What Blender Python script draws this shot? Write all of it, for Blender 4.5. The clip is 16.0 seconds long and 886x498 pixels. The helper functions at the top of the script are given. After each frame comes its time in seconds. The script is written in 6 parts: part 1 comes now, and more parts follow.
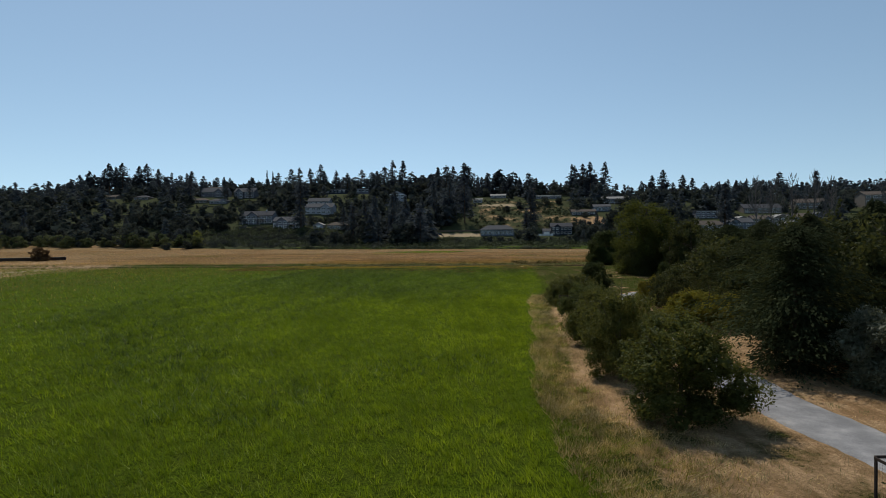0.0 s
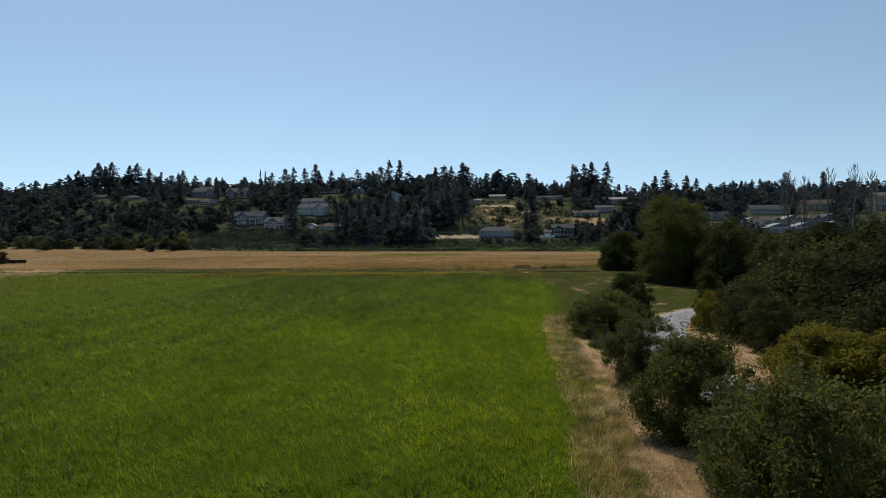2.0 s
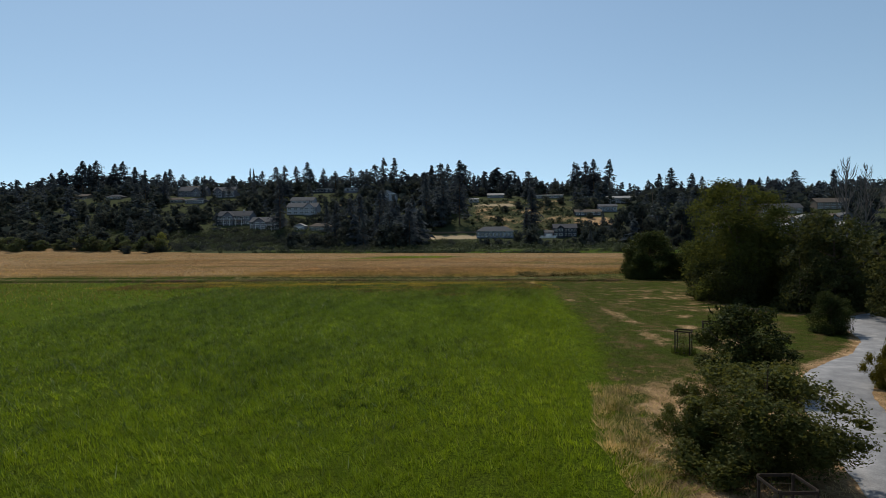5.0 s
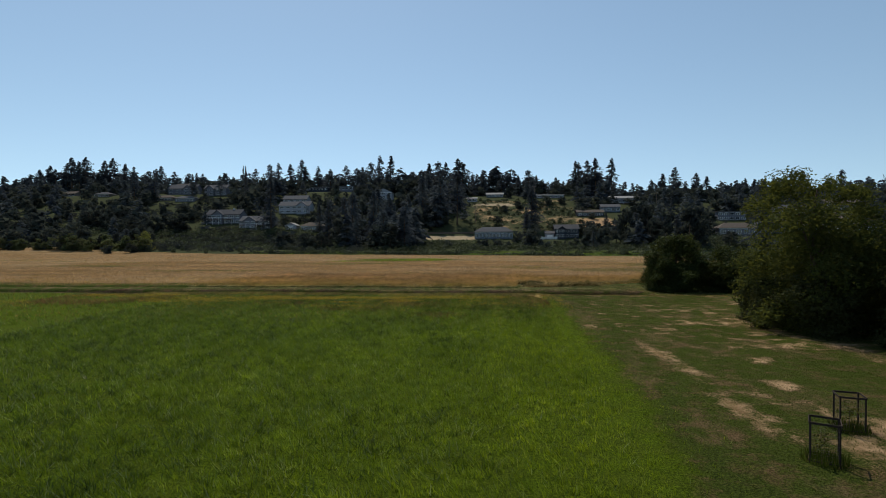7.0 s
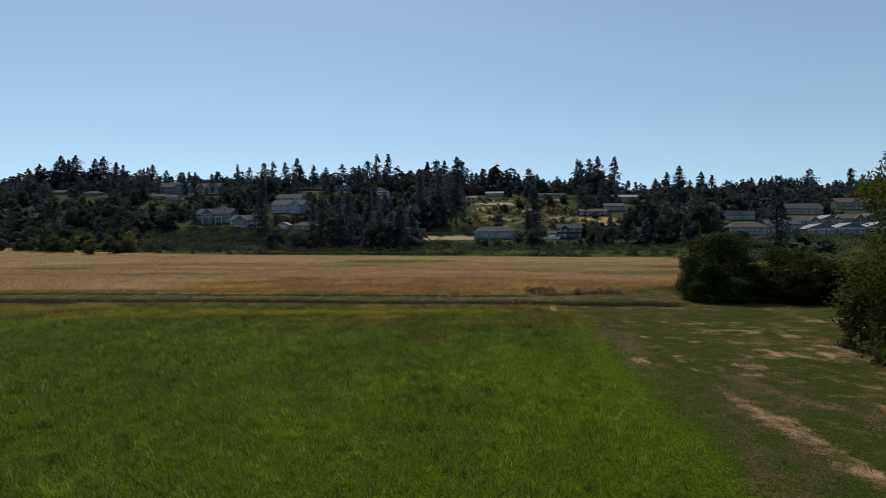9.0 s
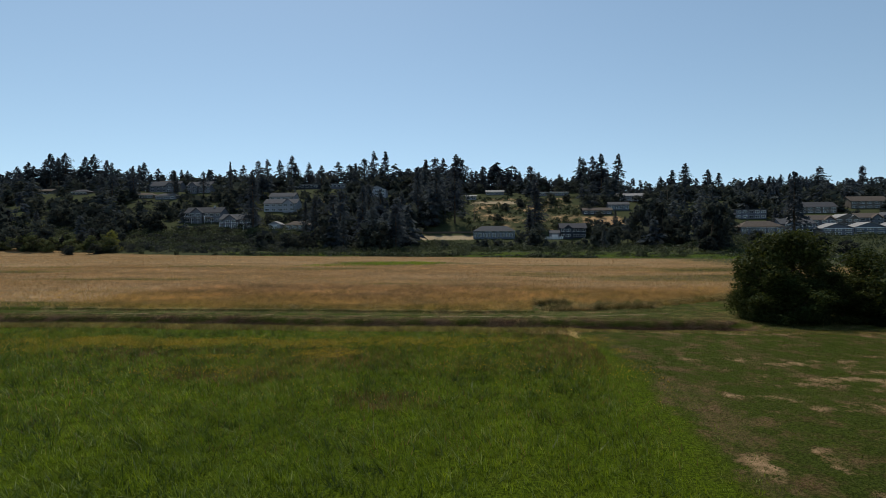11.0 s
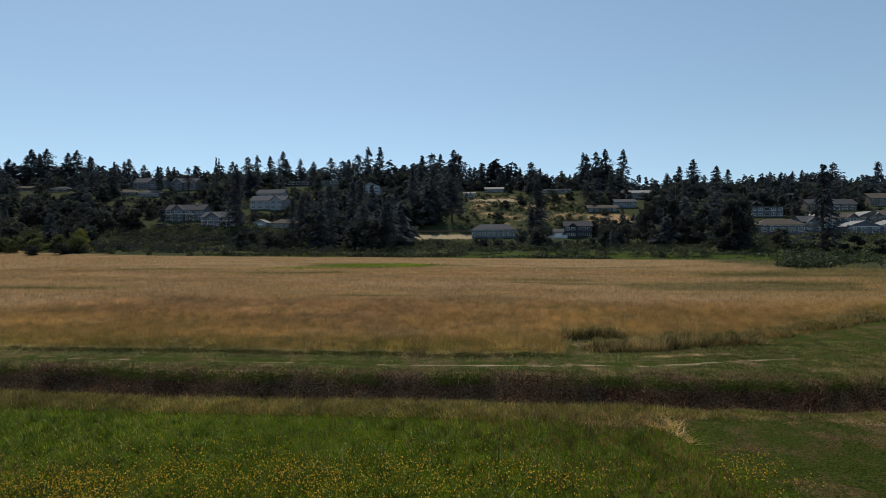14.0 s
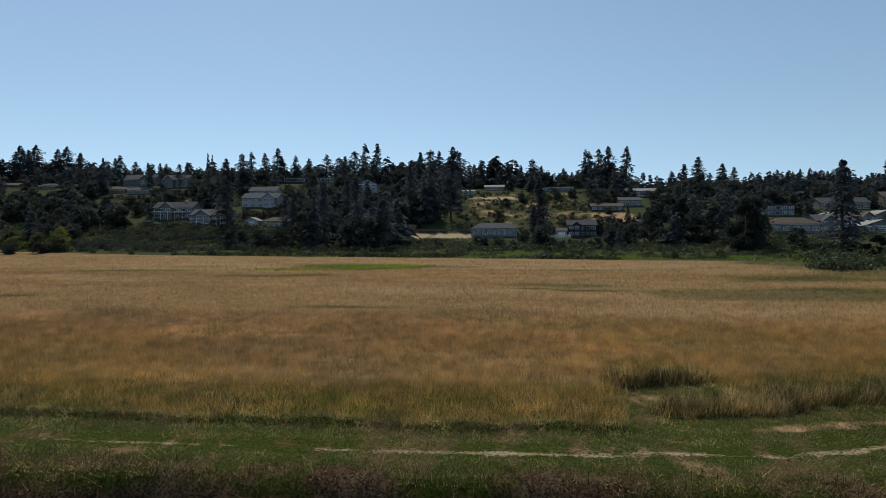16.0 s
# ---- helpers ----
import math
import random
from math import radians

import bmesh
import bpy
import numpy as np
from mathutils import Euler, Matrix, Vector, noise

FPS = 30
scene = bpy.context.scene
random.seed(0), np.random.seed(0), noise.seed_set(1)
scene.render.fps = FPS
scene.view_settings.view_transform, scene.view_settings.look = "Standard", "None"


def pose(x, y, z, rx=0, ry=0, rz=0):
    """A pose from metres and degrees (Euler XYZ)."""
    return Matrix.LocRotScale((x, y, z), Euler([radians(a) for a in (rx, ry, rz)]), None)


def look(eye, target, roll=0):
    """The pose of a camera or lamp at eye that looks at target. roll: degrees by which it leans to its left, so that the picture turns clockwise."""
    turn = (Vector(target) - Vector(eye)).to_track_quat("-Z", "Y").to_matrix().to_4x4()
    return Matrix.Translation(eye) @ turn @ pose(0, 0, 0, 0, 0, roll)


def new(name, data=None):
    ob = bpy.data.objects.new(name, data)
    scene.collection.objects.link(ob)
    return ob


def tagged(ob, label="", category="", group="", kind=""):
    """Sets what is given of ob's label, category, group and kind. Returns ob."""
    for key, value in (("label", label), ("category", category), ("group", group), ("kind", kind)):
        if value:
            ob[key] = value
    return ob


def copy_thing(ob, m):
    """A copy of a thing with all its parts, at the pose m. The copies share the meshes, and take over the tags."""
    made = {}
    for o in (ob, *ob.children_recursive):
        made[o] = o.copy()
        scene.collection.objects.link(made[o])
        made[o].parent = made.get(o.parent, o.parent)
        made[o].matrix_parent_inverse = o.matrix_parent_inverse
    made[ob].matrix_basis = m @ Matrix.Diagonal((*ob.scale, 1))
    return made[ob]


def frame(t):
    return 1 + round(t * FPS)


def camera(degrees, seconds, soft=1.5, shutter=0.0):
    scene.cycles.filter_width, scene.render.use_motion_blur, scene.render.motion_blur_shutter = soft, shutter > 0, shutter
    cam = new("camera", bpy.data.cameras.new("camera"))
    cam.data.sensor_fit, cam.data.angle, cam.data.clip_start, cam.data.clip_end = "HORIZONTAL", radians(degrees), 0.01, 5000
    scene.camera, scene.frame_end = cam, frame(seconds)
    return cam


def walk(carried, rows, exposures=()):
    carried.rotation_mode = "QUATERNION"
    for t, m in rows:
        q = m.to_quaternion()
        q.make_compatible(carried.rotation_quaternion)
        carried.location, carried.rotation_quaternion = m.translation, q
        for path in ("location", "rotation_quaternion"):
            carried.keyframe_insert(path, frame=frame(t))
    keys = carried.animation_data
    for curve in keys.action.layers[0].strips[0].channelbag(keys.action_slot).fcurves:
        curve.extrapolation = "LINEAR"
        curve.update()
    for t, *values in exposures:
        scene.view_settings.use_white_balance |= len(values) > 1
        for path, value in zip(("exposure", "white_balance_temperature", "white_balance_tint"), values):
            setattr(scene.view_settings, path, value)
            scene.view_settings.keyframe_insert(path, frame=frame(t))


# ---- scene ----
cam = camera(79.3, 16.0, 0.5)
PATH = [
    (0, (0.819, -1.956, 5.959), (0.613, 0.033, 5.915), -0.6),
    (0.5, (0.673, 1.269, 5.999), (0.468, 3.258, 5.957), -0.6),
    (1, (0.607, 4.567, 6.011), (0.403, 6.556, 5.97), -0.5),
    (1.5, (0.554, 7.969, 5.984), (0.351, 9.958, 5.945), -0.5),
    (2, (0.523, 11.393, 5.938), (0.322, 13.382, 5.9), -0.5),
    (2.5, (0.491, 14.753, 5.871), (0.29, 16.743, 5.833), -0.5),
    (3, (0.415, 17.962, 5.851), (0.216, 19.952, 5.813), -0.7),
    (3.5, (0.318, 20.988, 5.815), (0.121, 22.977, 5.779), -0.6),
    (4, (0.243, 23.952, 5.806), (0.048, 25.942, 5.77), -0.6),
    (6.5, (0.539, 39.133, 6.564), (0.347, 41.123, 6.527), -0.4),
    (7, (0.48, 42.291, 6.554), (0.289, 44.281, 6.517), -0.3),
    (7.5, (0.403, 45.26, 6.533), (0.211, 47.251, 6.497), -0.3),
    (8, (0.259, 48.172, 6.485), (0.07, 50.162, 6.448), -0.3),
    (8.5, (0.112, 51.156, 6.437), (-0.077, 53.147, 6.401), -0.3),
    (9, (-0.026, 54.143, 6.398), (-0.214, 56.134, 6.362), -0.3),
    (11.5, (0.14, 70.295, 6.416), (-0.05, 72.285, 6.38), -0.3),
    (12, (0.055, 73.373, 6.352), (-0.134, 75.364, 6.315), -0.3),
    (12.5, (-0.044, 76.471, 6.264), (-0.233, 78.462, 6.226), -0.3),
    (13, (-0.142, 79.583, 6.246), (-0.331, 81.573, 6.209), -0.3),
    (13.5, (-0.283, 82.704, 6.144), (-0.469, 84.695, 6.107), -0.3),
    (14, (-0.401, 85.814, 6.095), (-0.586, 87.805, 6.058), -0.3),
    (14.5, (-0.57, 88.926, 6.036), (-0.754, 90.918, 5.998), -0.2),
    (15, (-0.697, 91.983, 5.998), (-0.88, 93.974, 5.959), -0.2),
    (15.5, (-0.839, 94.69, 6.058), (-1.021, 96.681, 6.021), -0.2),
    (16, (-0.991, 96.569, 6.016), (-1.173, 98.56, 5.976), -0.2),
]
walk(cam, [(t, look(eye, target, roll)) for t, eye, target, roll in PATH],
     [(0.0, -0.13), (1.0, -0.05), (2.0, 0.03), (4.0, 0.0), (9.0, -0.02), (16.0, -0.03)])

# ---- world, sun and exposure ----
SUN_AZ, SUN_EL = radians(-22), radians(56)
world = bpy.data.worlds.new("sky")
scene.world = world
world.use_nodes = True
wn, wl = world.node_tree.nodes, world.node_tree.links
sky = wn.new("ShaderNodeTexSky")
sky.sky_type = "NISHITA"
sky.sun_disc = False
sky.sun_elevation, sky.sun_rotation = SUN_EL, SUN_AZ
sky.altitude, sky.air_density, sky.dust_density, sky.ozone_density = 0, 0.95, 0.1, 0.35
wn["Background"].inputs["Strength"].default_value = 0.147
# a little less milky and less violet than the plain model
way = wn.new("ShaderNodeTexCoord")
lift = wn.new("ShaderNodeVectorMath")
lift.operation, lift.inputs[1].default_value = "ADD", (0, 0, 0.12)
tint = wn.new("ShaderNodeMix")
tint.data_type, tint.blend_type = "RGBA", "MULTIPLY"
tint.inputs["Factor"].default_value, tint.inputs["B"].default_value = 1.0, (1.0, 1.0, 0.87, 1)
wl.new(way.outputs["Generated"], lift.inputs[0])
wl.new(lift.outputs[0], sky.inputs[0])
wl.new(sky.outputs[0], tint.inputs["A"])
wl.new(tint.outputs["Result"], wn["Background"].inputs["Color"])
sun = new("sun", bpy.data.lights.new("sun", "SUN"))
sun.data.energy, sun.data.angle, sun.data.color = 3.5, radians(0.53), (1.0, 0.93, 0.81)
sun_way = Vector((math.sin(SUN_AZ) * math.cos(SUN_EL), math.cos(SUN_AZ) * math.cos(SUN_EL), math.sin(SUN_EL)))
sun.matrix_world = look(sun_way * 300, (0, 0, 0))

# ---- materials ----
RNG = np.random.default_rng(7)


def shader(name, rough=0.8, metal=0.0, spec=0.3):
    m = bpy.data.materials.new(name)
    m.use_nodes = True
    b = m.node_tree.nodes["Principled BSDF"]
    b.inputs["Roughness"].default_value = rough
    b.inputs["Metallic"].default_value = metal
    b.inputs["Specular IOR Level"].default_value = spec
    return m, m.node_tree.nodes, m.node_tree.links, b


def ramp(nodes, stops):
    r = nodes.new("ShaderNodeValToRGB")
    while len(r.color_ramp.elements) < len(stops):
        r.color_ramp.elements.new(0.5)
    for e, (p, c) in zip(r.color_ramp.elements, stops):
        e.position, e.color = p, (*c, 1)
    return r


def grain(nodes, links, scale, detail=4.0, stretch=None, rough=0.6):
    n = nodes.new("ShaderNodeTexNoise")
    n.inputs["Scale"].default_value, n.inputs["Detail"].default_value = scale, detail
    n.inputs["Roughness"].default_value = rough
    g = nodes.new("ShaderNodeNewGeometry")
    if stretch:
        k = nodes.new("ShaderNodeMapping")
        k.inputs["Scale"].default_value = stretch
        links.new(g.outputs["Position"], k.inputs["Vector"])
        links.new(k.outputs[0], n.inputs["Vector"])
    else:
        links.new(g.outputs["Position"], n.inputs["Vector"])
    return n.outputs["Fac"]


def mixed(nodes, links, fac, a, b, blend="MIX"):
    x = nodes.new("ShaderNodeMix")
    x.data_type, x.blend_type = "RGBA", blend
    for sock, v in ((x.inputs["Factor"], fac), (x.inputs["A"], a), (x.inputs["B"], b)):
        if isinstance(v, (int, float)):
            sock.default_value = v
        elif isinstance(v, tuple):
            sock.default_value = (*v, 1)
        else:
            links.new(v, sock)
    return x.outputs["Result"]


def maths(nodes, links, op, a, b=0.0, clamp=False):
    x = nodes.new("ShaderNodeMath")
    x.operation, x.use_clamp = op, clamp
    for sock, v in zip(x.inputs, (a, b)):
        if isinstance(v, (int, float)):
            sock.default_value = v
        else:
            links.new(v, sock)
    return x.outputs[0]


def bumped(nodes, links, bsdf, fac, strength, distance):
    b = nodes.new("ShaderNodeBump")
    b.inputs["Strength"].default_value, b.inputs["Distance"].default_value = strength, distance
    links.new(fac, b.inputs["Height"])
    links.new(b.outputs[0], bsdf.inputs["Normal"])


def plain(name, col, rough=0.7, metal=0.0, scale=3.0, vary=0.25, bump=0.0, spec=0.3):
    """A painted, wooden or mineral surface with stains at two scales."""
    m, n, l, b = shader(name, rough, metal, spec)
    dark = tuple(c * (1 - vary) for c in col)
    light = tuple(min(1, c * (1 + vary * 0.6)) for c in col)
    f = maths(n, l, "ADD", maths(n, l, "MULTIPLY", grain(n, l, scale), 0.6), maths(n, l, "MULTIPLY", grain(n, l, scale * 9), 0.4))
    r = ramp(n, [(0.32, dark), (0.68, light)])
    l.new(f, r.inputs[0])
    o = n.new("ShaderNodeObjectInfo")
    v = maths(n, l, "ADD", maths(n, l, "MULTIPLY", o.outputs["Random"], 0.25), 0.87)
    h = n.new("ShaderNodeHueSaturation")
    l.new(v, h.inputs["Value"])
    l.new(r.outputs[0], h.inputs["Color"])
    l.new(h.outputs[0], b.inputs["Base Color"])
    if bump:
        bumped(n, l, b, f, bump, 0.02)
    return m


def foliage(name, dark, mid, light, glow=0.35, rough=0.6, vary=0.3, spec=0.18, warmth=0.45):
    """Leaves and needles: colour by leaf and by plant, some light shining through."""
    m, n, l, b = shader(name, rough, 0.0, spec)
    g = n.new("ShaderNodeNewGeometry")
    r = ramp(n, [(0.0, dark), (0.55, mid), (1.0, light)])
    l.new(g.outputs["Random Per Island"], r.inputs[0])
    o = n.new("ShaderNodeObjectInfo")
    h = n.new("ShaderNodeHueSaturation")
    l.new(maths(n, l, "ADD", maths(n, l, "MULTIPLY", o.outputs["Random"], vary * 2), 1 - vary), h.inputs["Value"])
    l.new(maths(n, l, "ADD", maths(n, l, "MULTIPLY", o.outputs["Random"], -0.05), 0.525), h.inputs["Hue"])
    l.new(r.outputs[0], h.inputs["Color"])
    c = mixed(n, l, maths(n, l, "MULTIPLY", grain(n, l, 0.9, 2.0), 0.5), h.outputs[0], mid)
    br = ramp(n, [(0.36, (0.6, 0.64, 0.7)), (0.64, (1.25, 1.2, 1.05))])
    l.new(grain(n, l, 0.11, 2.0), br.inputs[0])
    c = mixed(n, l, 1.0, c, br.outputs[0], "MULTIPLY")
    l.new(c, b.inputs["Base Color"])
    t = n.new("ShaderNodeBsdfTranslucent")
    warm = mixed(n, l, warmth, c, (light[0] * 1.3, light[1] * 1.15, light[2] * 0.5))
    l.new(warm, t.inputs["Color"])
    x = n.new("ShaderNodeMixShader")
    x.inputs[0].default_value = glow
    l.new(b.outputs[0], x.inputs[1])
    l.new(t.outputs[0], x.inputs[2])
    l.new(x.outputs[0], n["Material Output"].inputs["Surface"])
    return m


def ground_material():
    m, n, l, b = shader("ground_cover", 1.0, 0.0, 0.02)
    za, zb = n.new("ShaderNodeAttribute"), n.new("ShaderNodeAttribute")
    za.attribute_name, zb.attribute_name = "zone_a", "zone_b"
    sa, sb = n.new("ShaderNodeSeparateColor"), n.new("ShaderNodeSeparateColor")
    l.new(za.outputs["Color"], sa.inputs[0])
    l.new(zb.outputs["Color"], sb.inputs[0])
    fine, med, big = grain(n, l, 13.0, 7.0, None, 0.72), grain(n, l, 0.8, 6.0, None, 0.68), grain(n, l, 0.06, 4.0)
    rows = grain(n, l, 1.0, 4.0, (1.6, 0.16, 1.0))

    def two(fac, lo, hi, a=0.42, z=0.58):
        r = ramp(n, [(a, lo), (z, hi)])
        l.new(fac, r.inputs[0])
        return r.outputs[0]

    def edge(mask, soft=0.35):
        """A zone's border, frayed by noise."""
        k = maths(n, l, "ADD", mask, maths(n, l, "MULTIPLY", maths(n, l, "SUBTRACT", med, 0.5), soft * 2))
        k = maths(n, l, "ADD", k, maths(n, l, "MULTIPLY", maths(n, l, "SUBTRACT", fine, 0.5), soft * 1.6))
        r = n.new("ShaderNodeMapRange")
        r.inputs["From Min"].default_value, r.inputs["From Max"].default_value = 0.38, 0.62
        l.new(k, r.inputs["Value"])
        return r.outputs[0]

    # meadow ground is darkened in colour for the shade between grass blades
    meadow = mixed(n, l, two(med, (0, 0, 0), (1, 1, 1)), two(fine, (0.026, 0.042, 0.003), (0.098, 0.14, 0.008)), two(fine, (0.028, 0.041, 0.004), (0.09, 0.118, 0.01)))
    turf = two(fine, (0.024, 0.034, 0.007), (0.066, 0.084, 0.014))
    worn = two(fine, (0.056, 0.038, 0.016), (0.14, 0.093, 0.042))
    lawn = mixed(n, l, two(med, (0, 0, 0), (1, 1, 1), 0.49, 0.66), turf, worn)
    scorched = two(fine, (0.09, 0.058, 0.029), (0.2, 0.128, 0.07))
    wide = grain(n, l, 0.3, 6.0, (1.0, 0.55, 1.0), 0.7)
    burn = maths(n, l, "ADD", maths(n, l, "MULTIPLY", wide, 0.7), maths(n, l, "MULTIPLY", med, 0.3))
    burn_r = n.new("ShaderNodeMapRange")
    burn_r.inputs["From Min"].default_value, burn_r.inputs["From Max"].default_value = 0.5, 0.6
    l.new(burn, burn_r.inputs["Value"])
    lawn = mixed(n, l, maths(n, l, "MULTIPLY", burn_r.outputs[0], 0.6), lawn, scorched)
    dry = mixed(n, l, two(rows, (0, 0, 0), (0.6, 0.6, 0.6)), two(med, (0.34, 0.207, 0.107), (0.59, 0.393, 0.224)), (0.19, 0.122, 0.058))
    dry = mixed(n, l, two(fine, (0, 0, 0), (0.55, 0.55, 0.55)), dry, (0.15, 0.098, 0.05))
    swathes = two(grain(n, l, 1.0, 6.0, (0.03, 0.1, 1.0), 0.65), (0, 0, 0), (1, 1, 1))
    straw = mixed(n, l, swathes, two(med, (0.18, 0.114, 0.049), (0.26, 0.168, 0.078)), two(med, (0.25, 0.165, 0.084), (0.35, 0.24, 0.132)))
    straw = mixed(n, l, two(fine, (0, 0, 0), (0.45, 0.45, 0.45)), straw, (0.13, 0.085, 0.04))
    soil = mixed(n, l, two(med, (0, 0, 0), (1, 1, 1)), two(fine, (0.02, 0.011, 0.007), (0.115, 0.063, 0.039)), two(fine, (0.036, 0.026, 0.015), (0.17, 0.113, 0.067)))
    sand = two(fine, (0.22, 0.17, 0.1), (0.46, 0.36, 0.235))
    marsh = mixed(n, l, med, two(big, (0.032, 0.045, 0.018), (0.045, 0.058, 0.024)), (0.055, 0.055, 0.03))
    c = mixed(n, l, edge(sa.outputs[0]), meadow, lawn)
    c = mixed(n, l, edge(sa.outputs[2], 0.2), c, straw)
    c = mixed(n, l, edge(sb.outputs[2], 0.3), c, marsh)
    c = mixed(n, l, edge(sa.outputs[1], 0.5), c, dry)
    c = mixed(n, l, edge(sb.outputs[0], 0.25), c, soil)
    c = mixed(n, l, edge(sb.outputs[1], 0.45), c, sand)
    l.new(c, b.inputs["Base Color"])
    bumped(n, l, b, maths(n, l, "ADD", fine, med), 1.0, 0.1)
    return m


def blade_material(name, base, tip, alt, glow=0.3, rough=0.7, spec=0.06, lie=(0.5, 0.09, 1.0), tones=0.2, blotch=0.0, clumps=0.34, broad=0.13):
    m, n, l, b = shader(name, rough, 0.0, spec)
    g = n.new("ShaderNodeNewGeometry")
    r = ramp(n, [(0.0, base), (0.5, tip), (0.8, tip), (1.0, alt)])
    l.new(g.outputs["Random Per Island"], r.inputs[0])
    patch = grain(n, l, broad, 4.0)
    pr = ramp(n, [(0.38, (0.78 - blotch, 0.8 - blotch, 0.8 - blotch * 0.6)), (0.62, (1.2, 1.15, 1.1))])
    l.new(patch, pr.inputs[0])
    streak = grain(n, l, 1.0, 3.0, lie)
    sr = ramp(n, [(0.42, (1 - tones, 1 - tones * 0.95, 1 - tones)), (0.6, (1 + tones, 1 + tones * 0.85, 1 + tones * 0.5))])
    l.new(streak, sr.inputs[0])
    c = mixed(n, l, 1.0, mixed(n, l, 1.0, r.outputs[0], pr.outputs[0], "MULTIPLY"), sr.outputs[0], "MULTIPLY")
    tuft = ramp(n, [(0.41, (1 - clumps * 1.1, 1 - clumps, 1 - clumps)), (0.6, (1 + clumps * 0.9, 1 + clumps * 0.75, 1 + clumps * 0.6))])
    l.new(grain(n, l, 1.4, 3.0), tuft.inputs[0])
    c = mixed(n, l, 1.0, c, tuft.outputs[0], "MULTIPLY")
    l.new(c, b.inputs["Base Color"])
    t = n.new("ShaderNodeBsdfTranslucent")
    l.new(c, t.inputs["Color"])
    x = n.new("ShaderNodeMixShader")
    x.inputs[0].default_value = glow
    l.new(b.outputs[0], x.inputs[1])
    l.new(t.outputs[0], x.inputs[2])
    l.new(x.outputs[0], n["Material Output"].inputs["Surface"])
    return m


def asphalt_material():
    m, n, l, b = shader("gravel_path", 0.9, 0.0, 0.2)
    fine, med = grain(n, l, 26.0, 6.0), grain(n, l, 1.1, 4.0)
    r = ramp(n, [(0.3, (0.13, 0.13, 0.135)), (0.7, (0.29, 0.285, 0.285))])
    l.new(fine, r.inputs[0])
    r2 = ramp(n, [(0.38, (0.15, 0.148, 0.15)), (0.56, (0.26, 0.255, 0.255)), (0.68, (0.4, 0.385, 0.37))])
    l.new(med, r2.inputs[0])
    l.new(mixed(n, l, 0.5, r.outputs[0], r2.outputs[0]), b.inputs["Base Color"])
    bumped(n, l, b, fine, 0.5, 0.01)
    return m


def roof_material(name, col):
    m, n, l, b = shader(name, 0.95, 0.0, 0.08)
    f = grain(n, l, 1.6, 5.0)
    rows = grain(n, l, 1.0, 2.0, (1.0, 1.0, 14.0))
    r = ramp(n, [(0.3, tuple(c * 0.7 for c in col)), (0.7, tuple(min(1, c * 1.25) for c in col))])
    l.new(maths(n, l, "ADD", maths(n, l, "MULTIPLY", f, 0.5), maths(n, l, "MULTIPLY", rows, 0.5)), r.inputs[0])
    l.new(r.outputs[0], b.inputs["Base Color"])
    bumped(n, l, b, rows, 0.4, 0.05)
    return m


def siding_material(name, col):
    m, n, l, b = shader(name, 0.65, 0.0, 0.3)
    rows = grain(n, l, 1.0, 1.0, (0.3, 0.3, 9.0))
    f = grain(n, l, 0.7, 5.0)
    r = ramp(n, [(0.3, tuple(c * 0.82 for c in col)), (0.7, tuple(min(1, c * 1.1) for c in col))])
    l.new(maths(n, l, "ADD", maths(n, l, "MULTIPLY", f, 0.5), maths(n, l, "MULTIPLY", rows, 0.5)), r.inputs[0])
    l.new(r.outputs[0], b.inputs["Base Color"])
    bumped(n, l, b, rows, 0.3, 0.03)
    return m


def glass_material():
    m, n, l, b = shader("window_glass", 0.06, 0.0, 0.6)
    r = ramp(n, [(0.3, (0.012, 0.015, 0.02)), (0.7, (0.05, 0.055, 0.06))])
    l.new(grain(n, l, 0.8, 2.0), r.inputs[0])
    l.new(r.outputs[0], b.inputs["Base Color"])
    return m


M_GROUND, M_PATH, M_GLASS = ground_material(), asphalt_material(), glass_material()
M_BARK = plain("bark", (0.085, 0.06, 0.042), 0.95, scale=6, vary=0.5, bump=0.6)
M_PALE_BARK = plain("pale_bark", (0.12, 0.11, 0.105), 0.9, scale=5, vary=0.35)
# far needles: blue-grey distance haze is mixed into these colours
M_FIR_HAZED = foliage("hazed_fir_needles", (0.046, 0.053, 0.064), (0.066, 0.076, 0.09), (0.09, 0.104, 0.112), 0.4, 0.9, 0.35, 0.03, 0.0)
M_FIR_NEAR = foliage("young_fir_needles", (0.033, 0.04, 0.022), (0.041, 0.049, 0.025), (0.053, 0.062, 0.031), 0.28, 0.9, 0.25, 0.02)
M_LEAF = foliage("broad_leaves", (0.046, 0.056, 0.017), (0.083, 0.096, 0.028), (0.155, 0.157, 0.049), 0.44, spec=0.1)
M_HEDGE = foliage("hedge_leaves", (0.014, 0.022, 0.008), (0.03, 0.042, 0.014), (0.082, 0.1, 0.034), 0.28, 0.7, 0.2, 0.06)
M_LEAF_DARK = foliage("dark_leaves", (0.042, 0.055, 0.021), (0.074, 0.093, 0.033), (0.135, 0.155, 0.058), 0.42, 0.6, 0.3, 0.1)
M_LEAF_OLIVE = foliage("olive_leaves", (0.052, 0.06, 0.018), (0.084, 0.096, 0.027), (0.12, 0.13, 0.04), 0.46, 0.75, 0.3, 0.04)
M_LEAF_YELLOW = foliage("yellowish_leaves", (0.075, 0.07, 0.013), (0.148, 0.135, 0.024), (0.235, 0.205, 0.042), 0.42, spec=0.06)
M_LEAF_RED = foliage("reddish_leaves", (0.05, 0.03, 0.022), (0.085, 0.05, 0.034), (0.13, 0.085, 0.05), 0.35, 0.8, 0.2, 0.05)
